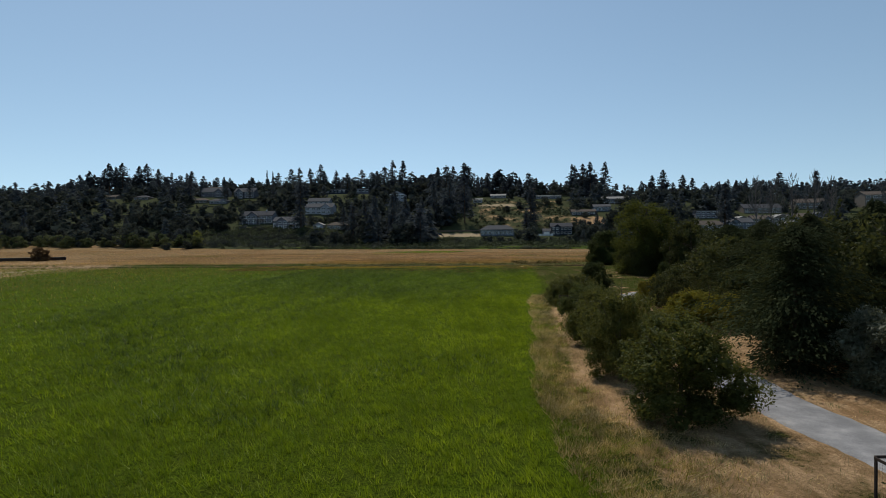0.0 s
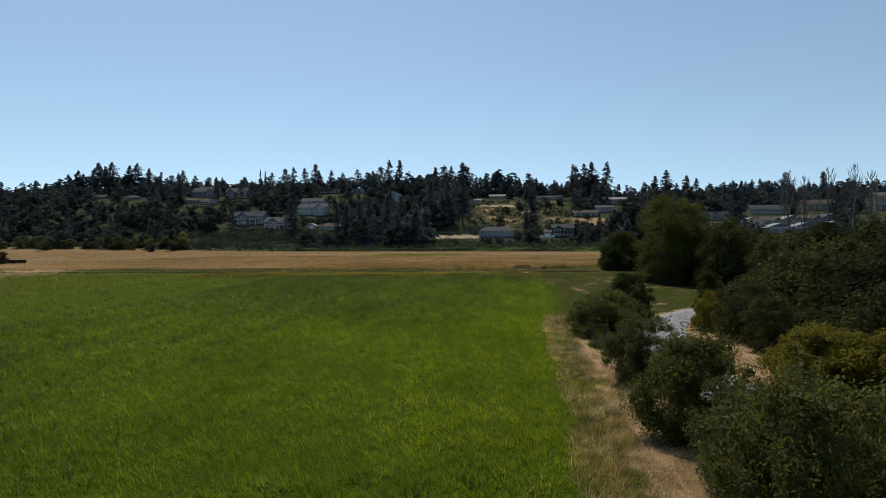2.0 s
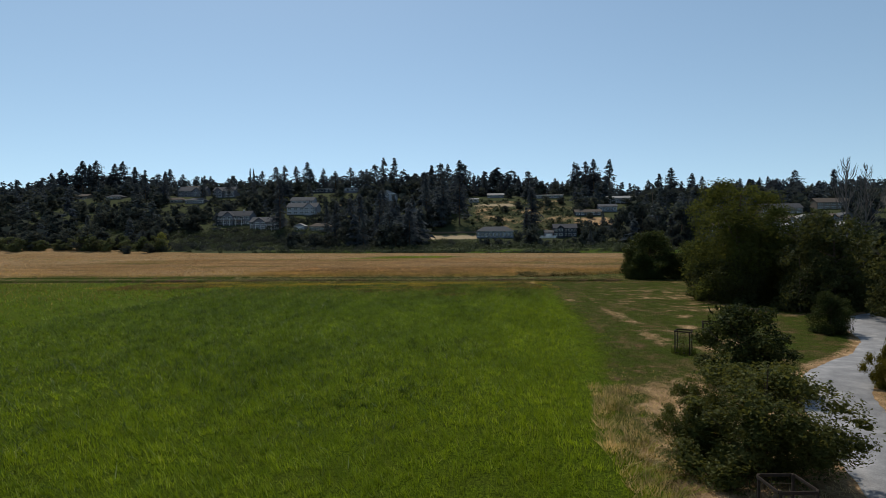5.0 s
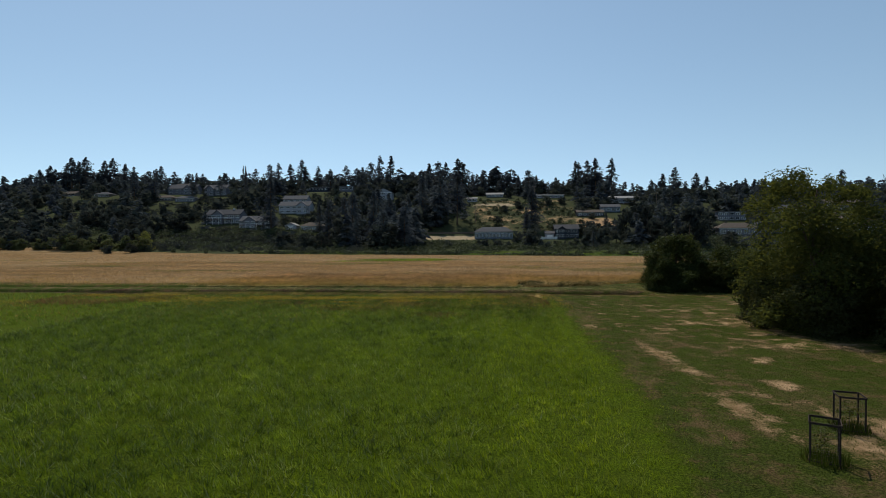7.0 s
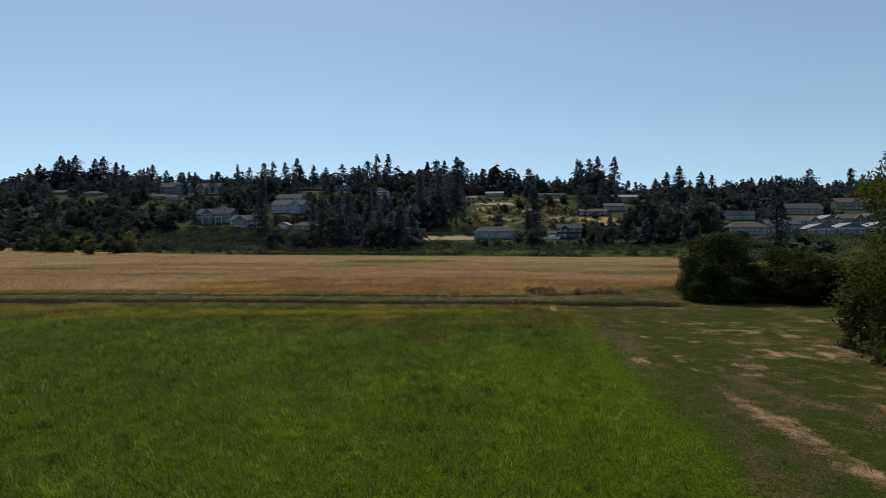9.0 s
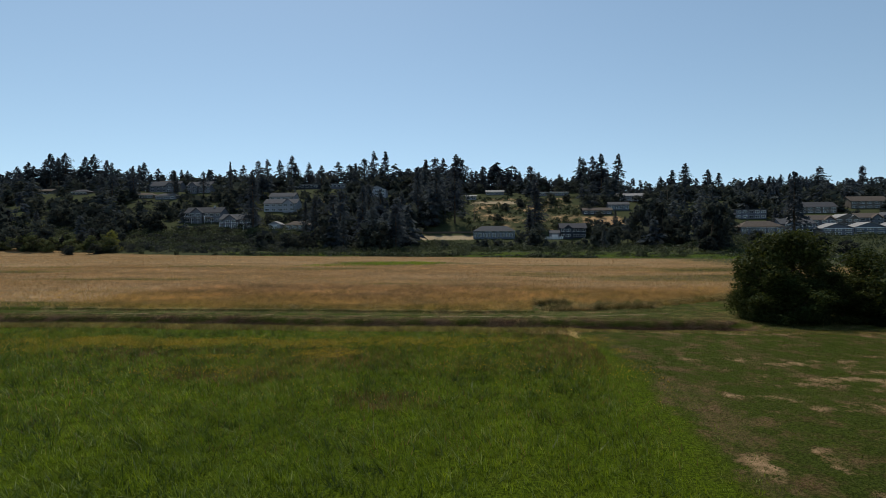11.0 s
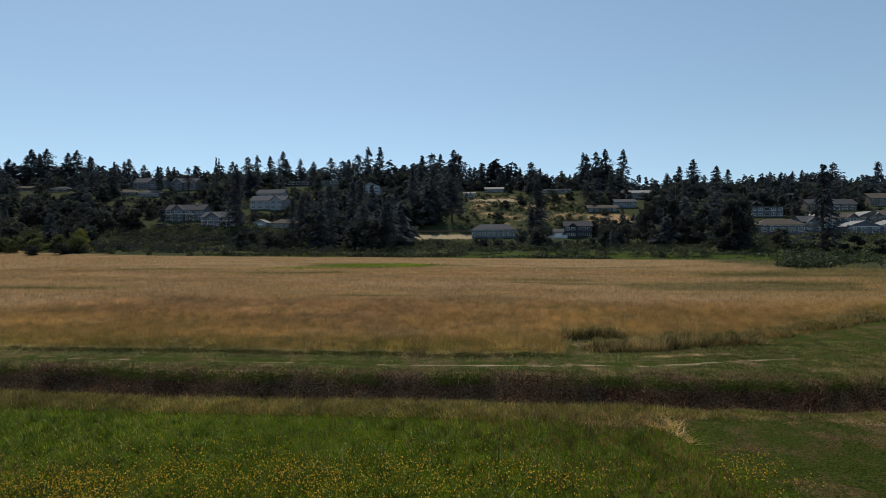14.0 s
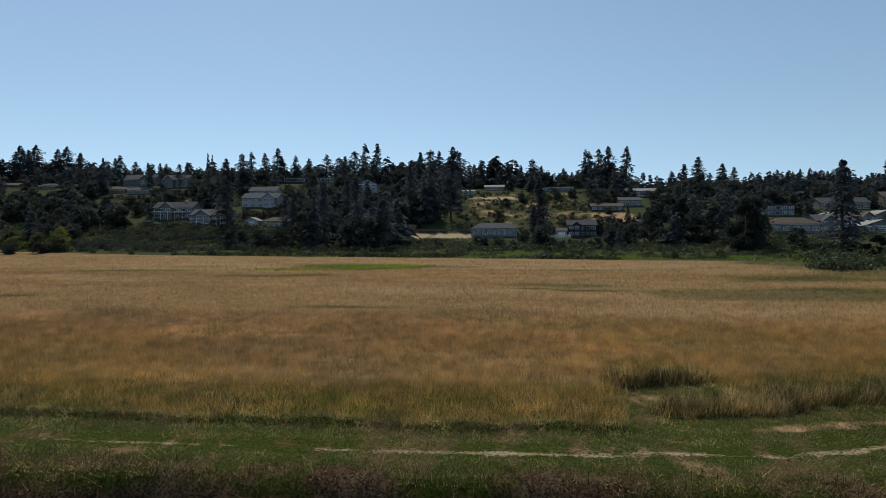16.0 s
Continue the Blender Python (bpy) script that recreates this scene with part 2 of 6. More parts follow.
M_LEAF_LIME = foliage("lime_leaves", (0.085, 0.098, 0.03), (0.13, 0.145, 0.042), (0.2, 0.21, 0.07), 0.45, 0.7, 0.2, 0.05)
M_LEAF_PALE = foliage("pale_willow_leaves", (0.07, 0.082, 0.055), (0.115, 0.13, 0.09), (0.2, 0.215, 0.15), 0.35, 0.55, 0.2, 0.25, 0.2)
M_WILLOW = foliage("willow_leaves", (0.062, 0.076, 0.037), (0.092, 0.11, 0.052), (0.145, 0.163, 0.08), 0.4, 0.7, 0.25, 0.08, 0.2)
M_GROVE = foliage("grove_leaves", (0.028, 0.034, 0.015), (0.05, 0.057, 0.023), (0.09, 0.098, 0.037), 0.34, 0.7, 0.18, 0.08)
# hillside leaves carry the hill's bluish haze in their base colour
M_FAR_LEAF_HAZED = foliage("hazed_hillside_leaves", (0.03, 0.035, 0.037), (0.046, 0.053, 0.05), (0.072, 0.082, 0.065), 0.36, 0.9, 0.4, 0.03, 0.1)
# the lightest bramble colour paints highlights onto some leaves
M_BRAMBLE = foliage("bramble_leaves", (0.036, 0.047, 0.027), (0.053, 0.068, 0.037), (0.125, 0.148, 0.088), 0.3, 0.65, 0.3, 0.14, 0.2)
# green grasses: the pale third colour paints glints on some blades
M_MEADOW = blade_material("meadow_grass", (0.09, 0.142, 0.007), (0.175, 0.25, 0.011), (0.3, 0.37, 0.1), 0.58, 0.4, 0.35, tones=0.12, blotch=0.04, clumps=0.2, broad=0.06)
M_MEADOW_DEEP = blade_material("deep_green_grass", (0.062, 0.102, 0.01), (0.122, 0.182, 0.015), (0.28, 0.33, 0.14), 0.55, 0.38, 0.45, tones=0.12, blotch=0.06, clumps=0.3, broad=0.06)
M_BROAD = blade_material("broad_grass", (0.035, 0.065, 0.008), (0.08, 0.125, 0.012), (0.24, 0.28, 0.12), 0.4, 0.5, 0.25, clumps=0.4)
M_MEADOW_PALE = blade_material("pale_meadow_grass", (0.11, 0.158, 0.005), (0.212, 0.282, 0.01), (0.32, 0.36, 0.06), 0.58, 0.5, 0.2, tones=0.12, blotch=0.04, clumps=0.2)
M_STRAW = blade_material("dry_grass", (0.28, 0.171, 0.082), (0.456, 0.281, 0.139), (0.61, 0.427, 0.25), 0.36, lie=(0.045, 0.16, 1.0), tones=0.22, blotch=0.04, clumps=0.42, broad=0.12)
M_RUST = blade_material("rusty_grass", (0.305, 0.192, 0.066), (0.5, 0.315, 0.107), (0.445, 0.31, 0.09), 0.42, lie=(0.05, 0.14, 1.0), tones=0.16, blotch=0.04, clumps=0.34)
M_SORREL = blade_material("sorrel_heads", (0.13, 0.075, 0.035), (0.22, 0.125, 0.06), (0.3, 0.22, 0.1), 0.4)
M_BANK = blade_material("bank_grass", (0.165, 0.178, 0.078), (0.26, 0.272, 0.125), (0.4, 0.35, 0.2), 0.46, spec=0.03)
M_VERGE = blade_material("verge_grass", (0.132, 0.12, 0.023), (0.245, 0.208, 0.048), (0.45, 0.33, 0.15), 0.5)
M_DRYVERGE = blade_material("withered_grass", (0.42, 0.3, 0.135), (0.62, 0.46, 0.235), (0.4, 0.31, 0.11), 0.4)
M_BLEACHED = blade_material("bleached_grass", (0.42, 0.33, 0.17), (0.62, 0.5, 0.29), (0.74, 0.63, 0.42), 0.35)
M_LAWN = blade_material("lawn_grass", (0.044, 0.064, 0.009), (0.08, 0.108, 0.016), (0.16, 0.125, 0.055), 0.48, spec=0.02)
M_RUSH = blade_material("rush_blades", (0.028, 0.033, 0.009), (0.075, 0.078, 0.02), (0.3, 0.23, 0.12), 0.3)
M_DITCH = blade_material("ditch_weeds", (0.038, 0.022, 0.012), (0.135, 0.08, 0.043), (0.5, 0.37, 0.22), 0.3)
M_YELLOW = plain("yellow_petals", (0.62, 0.36, 0.01), 0.7, scale=8, vary=0.4)
M_POST = plain("guard_timber", (0.05, 0.038, 0.031), 0.9, scale=12, vary=0.4, bump=0.3, spec=0.08)
M_WIRE = plain("rusty_wire", (0.16, 0.13, 0.11), 0.5, 0.7, scale=20)
M_WHITE = plain("white_paint", (0.74, 0.74, 0.73), 0.5, scale=1.5, vary=0.12)
M_CONCRETE = plain("concrete", (0.42, 0.4, 0.37), 0.9, scale=1.2, vary=0.3)
M_WOOD = plain("weathered_wood", (0.2, 0.14, 0.1), 0.8, scale=4, vary=0.35)
M_DARKMETAL = plain("dark_metal", (0.05, 0.055, 0.065), 0.5, 0.5, scale=4)
ROOFS = [roof_material("roof_charcoal", (0.07, 0.07, 0.075)), roof_material("roof_grey", (0.095, 0.095, 0.1)),
         roof_material("roof_brown", (0.11, 0.09, 0.075)), roof_material("roof_pale", (0.27, 0.26, 0.25))]
WALLS = [siding_material("siding_grey", (0.145, 0.15, 0.175)), siding_material("siding_white", (0.3, 0.31, 0.34)),
         siding_material("siding_blue", (0.12, 0.16, 0.22)), siding_material("siding_tan", (0.15, 0.13, 0.11)),
         siding_material("siding_navy", (0.035, 0.04, 0.055)), siding_material("siding_pale_blue", (0.12, 0.14, 0.17))]

# ---- mesh helpers ----


def mesh_of(name, verts, faces, mat, smooth=False):
    me = bpy.data.meshes.new(name)
    me.from_pydata([tuple(v) for v in verts], [], [tuple(f) for f in faces])
    me.materials.append(mat)
    if smooth:
        me.shade_smooth()
    me.update()
    return me


def mesh_fast(name, verts, size, mat):
    """A mesh of loose triangles (size 3) or quads (size 4) whose corners lie in order in verts."""
    verts = np.asarray(verts, dtype=np.float32).reshape(-1, 3)
    n, k = len(verts), len(verts) // size
    me = bpy.data.meshes.new(name)
    me.vertices.add(n)
    me.loops.add(n)
    me.polygons.add(k)
    me.vertices.foreach_set("co", verts.ravel())
    me.loops.foreach_set("vertex_index", np.arange(n, dtype=np.int32))
    me.polygons.foreach_set("loop_start", np.arange(0, n, size, dtype=np.int32))
    me.materials.append(mat)
    me.update(calc_edges=True)
    return me


def part(name, data, parent, label="", m=None):
    ob = new(name, data)
    ob.parent = parent
    if m is not None:
        ob.matrix_basis = m
    return tagged(ob, label)


def thing(name, label, category, m, group=""):
    ob = new(name)
    ob.empty_display_size = 0.3
    ob.matrix_basis = m
    return tagged(ob, label, category, group)


def box(lo, hi):
    (a, b, c), (d, e, f) = lo, hi
    v = [(a, b, c), (d, b, c), (d, e, c), (a, e, c), (a, b, f), (d, b, f), (d, e, f), (a, e, f)]
    return v, [(0, 3, 2, 1), (4, 5, 6, 7), (0, 1, 5, 4), (1, 2, 6, 5), (2, 3, 7, 6), (3, 0, 4, 7)]


def solids(name, parts, mat):
    """Several closed shapes as one mesh."""
    vs, fs = [], []
    for v, f in parts:
        k = len(vs)
        vs += v
        fs += [tuple(i + k for i in q) for q in f]
    return mesh_of(name, vs, fs, mat)


def bevelled(name, lo, hi, mat, r=0.01):
    bm = bmesh.new()
    v, f = box(lo, hi)
    vv = [bm.verts.new(p) for p in v]
    for q in f:
        bm.faces.new([vv[i] for i in q])
    bmesh.ops.bevel(bm, geom=list(bm.edges), offset=r, segments=1, affect="EDGES")
    me = bpy.data.meshes.new(name)
    bm.to_mesh(me)
    bm.free()
    me.materials.append(mat)
    return me


def tube(points, radii, sides=6):
    """Closed tapered tube along points."""
    v, f = [], []
    for i, (p, r) in enumerate(zip(points, radii)):
        p = Vector(p)
        d = (Vector(points[min(i + 1, len(points) - 1)]) - Vector(points[max(i - 1, 0)])).normalized()
        a = d.orthogonal().normalized()
        b = d.cross(a)
        for k in range(sides):
            w = 2 * math.pi * k / sides
            v.append(tuple(p + (a * math.cos(w) + b * math.sin(w)) * r))
    for i in range(len(points) - 1):
        for k in range(sides):
            k2 = (k + 1) % sides
            f.append((i * sides + k, i * sides + k2, (i + 1) * sides + k2, (i + 1) * sides + k))
    f.append(tuple(range(sides))[::-1])
    f.append(tuple((len(points) - 1) * sides + k for k in range(sides)))
    return v, f


def smooth(a, b, v):
    u = np.clip((np.asarray(v, float) - a) / (b - a), 0, 1)
    return u * u * (3 - 2 * u)


def wave(x, y, s, seed=0.0):
    """Cheap smooth noise, about -1 to 1."""
    return (np.sin(x * s + 1.7 * np.sin(y * s * 0.63 + seed) + seed) + np.sin(y * s * 1.31 + 1.3 * np.sin(x * s * 0.77 - seed) + 2 * seed)
            + 0.6 * np.sin((x + y) * s * 2.3 + seed * 3) + 0.5 * np.sin((x - y) * s * 3.1 + seed * 5)) / 3.1


# ---- ground ----
DITCH_Y = (105.6, 109.5)


def ditch(x, y):
    """Depth of the ditch, 0 to 1."""
    w = 0.3 * wave(x, 0 * x, 0.35, 1.0) + 0.22 * wave(x, y, 1.3, 2.0)
    d = smooth(DITCH_Y[0] - 0.3 + w, DITCH_Y[0] + 1.3 + w, y) * smooth(DITCH_Y[1] + 0.25 + w, DITCH_Y[1] - 1.05 + w, y)
    return d * smooth(20.5, 16.5, x)


def height(x, y):
    x, y = np.asarray(x, float), np.asarray(y, float)
    c = np.interp(y, [290, 340, 365, 400, 460, 500, 560, 700, 1500, 3000], [0, 2.5, 6.3, 17, 34, 43, 49, 50, 40, 40])
    l = np.interp(y, [290, 330, 365, 410, 470, 530, 700, 1500, 3000], [0, 4, 14, 27, 45, 52, 52, 40, 40])
    r = np.interp(y, [285, 330, 360, 420, 480, 560, 700, 1500, 3000], [0, 6, 11, 23, 35, 43, 45, 40, 40])
    lf, rt = smooth(-50, -140, x), smooth(60, 125, x)
    h = c * (1 - lf) * (1 - rt) + l * lf + r * rt
    h = h + 0.06 * wave(x, y, 0.22, 0.4) * smooth(300, 280, y)
    h = h + 0.2 * smooth(straw_near(x) - 0.25, straw_near(x) + 0.05, y) * smooth(270, 200, y) * smooth(8, 5, x)
    d = ditch(x, y)
    return h - 1.15 * d + 0.13 * wave(x, y, 2.6, 1.5) * np.minimum(d * 3, 1) * (y < 112)


def field_edge(y):
    """Right border of the tall meadow."""
    return np.interp(y, [0, 11, 17, 24, 28.7, 33, 41, 46, 52, 60, 70, 88, 96, 102], [4.9, 3.7, 2.65, 2.85, 3.3, 3.5, 3.75, 3.9, 4.5, 5.8, 6.3, 6.3, 6.6, 5.2]) + 0.15 * np.sin(np.asarray(y) * 0.9)


def straw_near(x):
    """Near border of the straw field."""
    return np.interp(x, [-60, -20, 3.2, 3.7, 4.3, 6, 7.6, 8.6, 9.4, 11.2, 14, 17, 24, 32, 60], [113.3, 113.3, 113.3, 115.4, 118.0, 119.2, 119.6, 117.2, 116.2, 116.6, 117.4, 119.8, 124.8, 131, 150]) + 0.25 * wave(np.asarray(x, float), 0, 0.8)


def straw_far(x):
    return 254 - 0.26 * np.asarray(x, float) + 3 * wave(np.asarray(x, float), 0, 0.06, 2)


PATH_LINE = [(21.0, -20.0), (16.8, -8.0), (14.2, 2.0), (12.6, 8.0), (11.2, 14.0), (10.5, 18.0), (10.2, 24.0), (9.6, 30.0), (9.2, 36.0), (9.5, 40.5), (10.5, 44.5), (11.8, 48.3), (13.6, 52.2), (15.9, 55.3), (19.2, 58.2), (22.6, 62.8), (25.2, 68.8), (31.0, 74.0), (42.0, 78.0), (62.0, 84.0), (95.0, 90.0)]


def path_points(step=0.6):
    pts = []
    p = [Vector((*q, 0)) for q in PATH_LINE]
    p = [p[0] * 2 - p[1], *p, p[-1] * 2 - p[-2]]
    for a, b, c, d in zip(p, p[1:], p[2:], p[3:]):
        k = max(2, int((c - b).length / step))
        for i in range(k):
            t = i / k
            pts.append(0.5 * (2 * b + (c - a) * t + (2 * a - 5 * b + 4 * c - d) * t * t + (3 * b - a - 3 * c + d) * t ** 3))
    return pts


PATH_PTS = path_points()
PATH_XY = np.array([(p.x, p.y) for p in PATH_PTS])


def path_distance(x, y):
    x, y = np.asarray(x, float), np.asarray(y, float)
    best = np.full(np.broadcast(x, y).shape, 1e9)
    for px, py in PATH_XY[::2]:
        best = np.minimum(best, (x - px) ** 2 + (y - py) ** 2)
    return np.sqrt(best)


def steps(lo, hi, fine, far, grow=1.16):
    a = list(np.arange(lo, hi + 1e-6, fine))
    s, v = fine, hi
    while v < far:
        s *= grow
        v += s
        a.append(v)
    s, v = fine, lo
    while v > -far:
        s *= grow
        v -= s
        a.insert(0, v)
    return np.array(a)


def hollow(x, y):
    """A low open pocket behind the first rushes of the field's border, 0 to 1."""
    return smooth(1.15, 0.75, np.hypot((x - 5.4 - 0.25 * (y - 117)) / 2.3, (y - 116.9) / 1.5) + 0.12 * wave(x, y, 1.6, 3))


DAMP = ((-29, 203, 18, 11), (-38, 179, 20, 5), (44, 178, 24, 9), (38, 160, 18, 3.5), (-60, 148, 14, 3), (8, 158, 10, 2), (-15, 141, 9, 1.4), (20, 198, 18, 4), (-70, 190, 20, 5), (-100, 168, 22, 5))


def damp(x, y):
    """Greener, damp parts of the straw field, 0 to 1."""
    d = 0.0 * x
    for cx, cy, rx, ry in DAMP:
        d = np.maximum(d, smooth(1.25, 0.35, np.hypot((x - cx) / rx, (y - cy) / ry) + 0.35 * wave(x, y, 0.25, cx)))
    d = np.maximum(d, (0.85 + 0.3 * wave(x, y, 0.12, 4)) * smooth(42, 58, x + 2 * wave(x, y, 0.2, 1)) * smooth(146, 160, y))
    return np.maximum(d, 0.8 * smooth(0.42, 0.62, wave(x, y * 2.2, 0.04, 8)) * smooth(128, 136, y) * smooth(230, 215, y))


def zones(x, y):
    """Cover of the ground: lawn, dry, straw, soil, sand, marsh, each 0 to 1."""
    e = field_edge(y)
    soft = smooth(44, 54, y)
    right = smooth(e - 0.6 - 1.0 * soft, e + 1.3 + 1.3 * soft, x)
    lawn = right * smooth(46, 56, y)
    lawn = np.maximum(lawn, smooth(103.6, 104.6, y) * (1 - 0.2 * smooth(109.6, 110.2, y) * smooth(115, 113, y)))
    lawn = np.maximum(lawn, (0.42 + 0.3 * wave(x, y * 1.5, 0.07, 2)) * smooth(-26, -62, x) * smooth(28, 50, y) * smooth(106, 100, y))
    for cx, cy, rx, ry in ((-12, 91.3, 5.5, 2.0), (-4, 88, 3.2, 1.6), (-20, 96.5, 8, 2)):
        lawn = np.maximum(lawn, 0.6 * smooth(1.1, 0.4, np.hypot((x - cx) / rx, (y - cy) / ry) + 0.25 * wave(x, y, 0.7, cx)))
    pd = path_distance(x, y)
    band = smooth(1.5, 0.5, np.abs(x - e - 2.3)) * smooth(40, 36, y) + smooth(1.0, 2.2, x - e) * smooth(35, 39, y) * smooth(15, 10, x) + smooth(10.5, 12.5, x)
    dry = right * smooth(60, 50, y) * (0.46 - 0.3 * smooth(19, 14, y) * smooth(4.2, 2.4, x - e) + 0.2 * smooth(0.6, 1.6, x - e) * smooth(48, 40, y) + 0.22 * np.clip(band, 0, 1) + 0.2 * wave(x, y, 0.6, 3) + 0.12 * wave(x, y, 2.1, 5))
    lawn = np.maximum(lawn, right * smooth(60, 50, y))
    dry = np.maximum(dry, smooth(2.5, 1.1, pd) * 0.9)
    dry = np.maximum(dry, (0.5 + 0.3 * wave(x, y, 1.2, 3)) * smooth(2.6, 1.0, np.hypot(x - 13.2, (y - 61.2) * 0.7)))
    dry = np.maximum(dry, (0.5 + 0.3 * wave(x, y, 0.9, 4)) * smooth(1.1, 0.2, np.abs(x - 9.8 + 0.3 * np.sin(y * 0.6))) * smooth(58, 62, y) * smooth(79.5, 77.5, y))
    dry = np.maximum(dry, 0.62 * smooth(0.9, 0.3, np.hypot(x - 7.5, (y - 82.7) * 0.5)) + 0.6 * smooth(0.9, 0.3, np.hypot(x - 9.7, (y - 83.4) * 0.6)))
    streaks = 0.22 + 0.26 * wave(0.45 * x, 1.5 * y, 0.8, 3) + 0.2 * wave(x, 1.6 * y, 2.1, 1) + 0.1 * smooth(12, 17, x)
    dry = np.maximum(dry, streaks * smooth(1.5, 4, x - e) * smooth(54, 60, y) * smooth(103, 97, y) * smooth(34, 28, x) * (1 - smooth(13.5, 15.5, x) * smooth(74, 68, y)))
    for a, b, rx, ry in ((16.0, 85.5, 3.0, 1.6), (18.5, 80.5, 2.0, 1.5), (21.3, 76, 1.6, 3.4), (13.2, 67.4, 1.5, 1.5), (13.3, 63.5, 1.3, 1.6), (11.4, 59.4, 1.3, 1.6), (12.6, 57.0, 2.0, 2.4), (14.6, 60.5, 1.6, 2.2), (14.5, 72.0, 1.2, 1.4), (12.5, 82.0, 1.6, 1.2)):
        dry = np.maximum(dry, (0.52 + 0.32 * wave(x, y, 1.1, a)) * smooth(1.1, 0.3, np.hypot((x - a) / rx, (y - b) / ry)))
    dry = np.maximum(dry, 0.55 * smooth(1.2, 0.4, np.abs(x - 20.5 + 0.12 * (y - 80))) * smooth(70, 76, y) * smooth(96, 90, y))
    dry = np.maximum(dry, (0.55 + 0.2 * wave(x, y, 0.2, 6)) * smooth(-66, -90, x) * smooth(140, 128, y))
    dry = np.maximum(dry, 0.4 * smooth(1.2, 0.4, np.abs(y - 104.6)) * smooth(-60, -40, x))
    straw = smooth(straw_near(x) + 1, straw_near(x) + 8, y) * smooth(straw_far(x) + 4, straw_far(x) - 4, y) * smooth(100, 75, x)
    soil = np.clip(ditch(x, y) * 1.6, 0, 1)
    soil = np.maximum(soil, (0.42 + 0.34 * wave(x, y, 1.1, 6)) * smooth(109.2, 109.5, y) * smooth(111.0, 110.1, y) * smooth(24, 18, x))
    sand = (0.36 + 0.16 * smooth(-7, -3, x) * smooth(13, 9, x) + 0.22 * wave(x, 0 * x, 0.6, 7) + 0.14 * wave(x, y, 2.3, 2)) * smooth(0.36, 0.08, np.abs(y - 111.5 - 0.3 * wave(x, 0 * x, 0.3, 2) - 0.012 * np.maximum(x, 0) ** 2)) * smooth(40, 24, x)
    sand = np.maximum(sand, 0.8 * smooth(22, 14, np.abs(x + 27)) * smooth(7, 4, np.abs(y - 368)))
    sand = np.maximum(sand, 0.62 * smooth(24, 12, np.abs(x - 1)) * smooth(10, 4, np.abs(y - 455)))
    sand = np.maximum(sand, 0.56 * smooth(7, 3, np.abs(x + 92 - 0.12 * (y - 90))) * smooth(60, 80, y) * smooth(132, 118, y))
    marsh = smooth(straw_far(x) - 5, straw_far(x) + 5, y)
    marsh = np.maximum(marsh, smooth(60, 90, x))
    marsh = np.maximum(marsh, 0.66 * damp(x, y))
    dry = np.maximum(dry, 0.24 * smooth(109.3, 109.8, y) * smooth(114, 113, y) + 0.18 * wave(x, y * 2, 0.5, 6) * smooth(109.3, 109.8, y) * smooth(120, 118, y))
    dry = np.maximum(dry, (0.36 + 0.3 * wave(x, y, 0.16, 2)) * smooth(376, 384, y) * smooth(480, 470, y) * smooth(-20, -12, x) * smooth(64, 56, x))
    dry = np.maximum(dry, 0.5 * hollow(x, y) * (0.7 + 0.6 * wave(x, y, 1.4, 1)))
    dry = np.maximum(dry, (0.6 + 0.3 * wave(x, y, 1.5, 2)) * smooth(1.1, 0.4, np.hypot((x - 9.8) / 3.6, (y - 114.5 - 0.22 * (x - 9.8)) / 0.6)))
    dry = np.maximum(dry, (0.6 + 0.3 * wave(x, y, 1.7, 4)) * smooth(0.4, 0.1, np.abs(y - 106.15 - 0.2 * wave(x, y, 0.5, 1))) * smooth(22, 18, x))
    dry = np.maximum(dry, (0.62 + 0.25 * wave(x, y, 0.3, 3)) * smooth(1.1, 0.5, np.hypot((x + 110) / 18, (y - 438) / 10)))
    tan = 0.8 * smooth(16, 8, np.abs(x - 66)) * smooth(16, 8, np.abs(y - 400))
    dry = np.maximum(dry, tan)
    return lawn, dry, straw, soil, sand, marsh


def build_ground():
    xs = steps(-30, 30, 0.65, 2600)
    fine = np.concatenate([np.arange(-10, 104.5, 0.75), np.arange(104.5, 111, 0.22), np.arange(111, 112.6, 0.4), np.arange(112.6, 114.2, 0.13), np.arange(114.2, 132, 0.6)])
    s, v, up = 0.5, 132.0, []
    while v < 2600:
        s = min(s * 1.07, 4.0) if v < 620 else s * 1.2
        v += s
        up.append(v)
    s, v, dn = 0.5, -10.0, []
    while v > -900:
        s *= 1.25
        v -= s
        dn.insert(0, v)
    ys = np.concatenate([dn, fine, up])
    X, Y = np.meshgrid(xs, ys)
    Z = height(X, Y)
    nx, ny = len(xs), len(ys)
    co = np.stack([X, Y, Z], -1).reshape(-1, 3).astype(np.float32)
    i = np.arange((ny - 1) * nx).reshape(ny - 1, nx)[:, :-1].ravel()
    quads = np.stack([i, i + 1, i + nx + 1, i + nx], -1).astype(np.int32)
    me = bpy.data.meshes.new("ground")
    me.vertices.add(len(co))
    me.vertices.foreach_set("co", co.ravel())
    me.loops.add(quads.size)
    me.loops.foreach_set("vertex_index", quads.ravel())
    me.polygons.add(len(quads))
    me.polygons.foreach_set("loop_start", np.arange(0, quads.size, 4, dtype=np.int32))
    me.update(calc_edges=True)
    me.shade_smooth()
    z = [np.clip(a, 0, 1).ravel() for a in zones(X, Y)]
    for nm, sel in (("zone_a", z[0:3]), ("zone_b", z[3:6])):
        a = me.attributes.new(nm, "FLOAT_COLOR", "POINT")
        a.data.foreach_set("color", np.stack([*sel, np.ones_like(sel[0])], -1).astype(np.float32).ravel())
    me.materials.append(M_GROUND)
    tagged(new("ground", me), "grassy valley floor rising to a wooded hill", "ground", kind="structure")


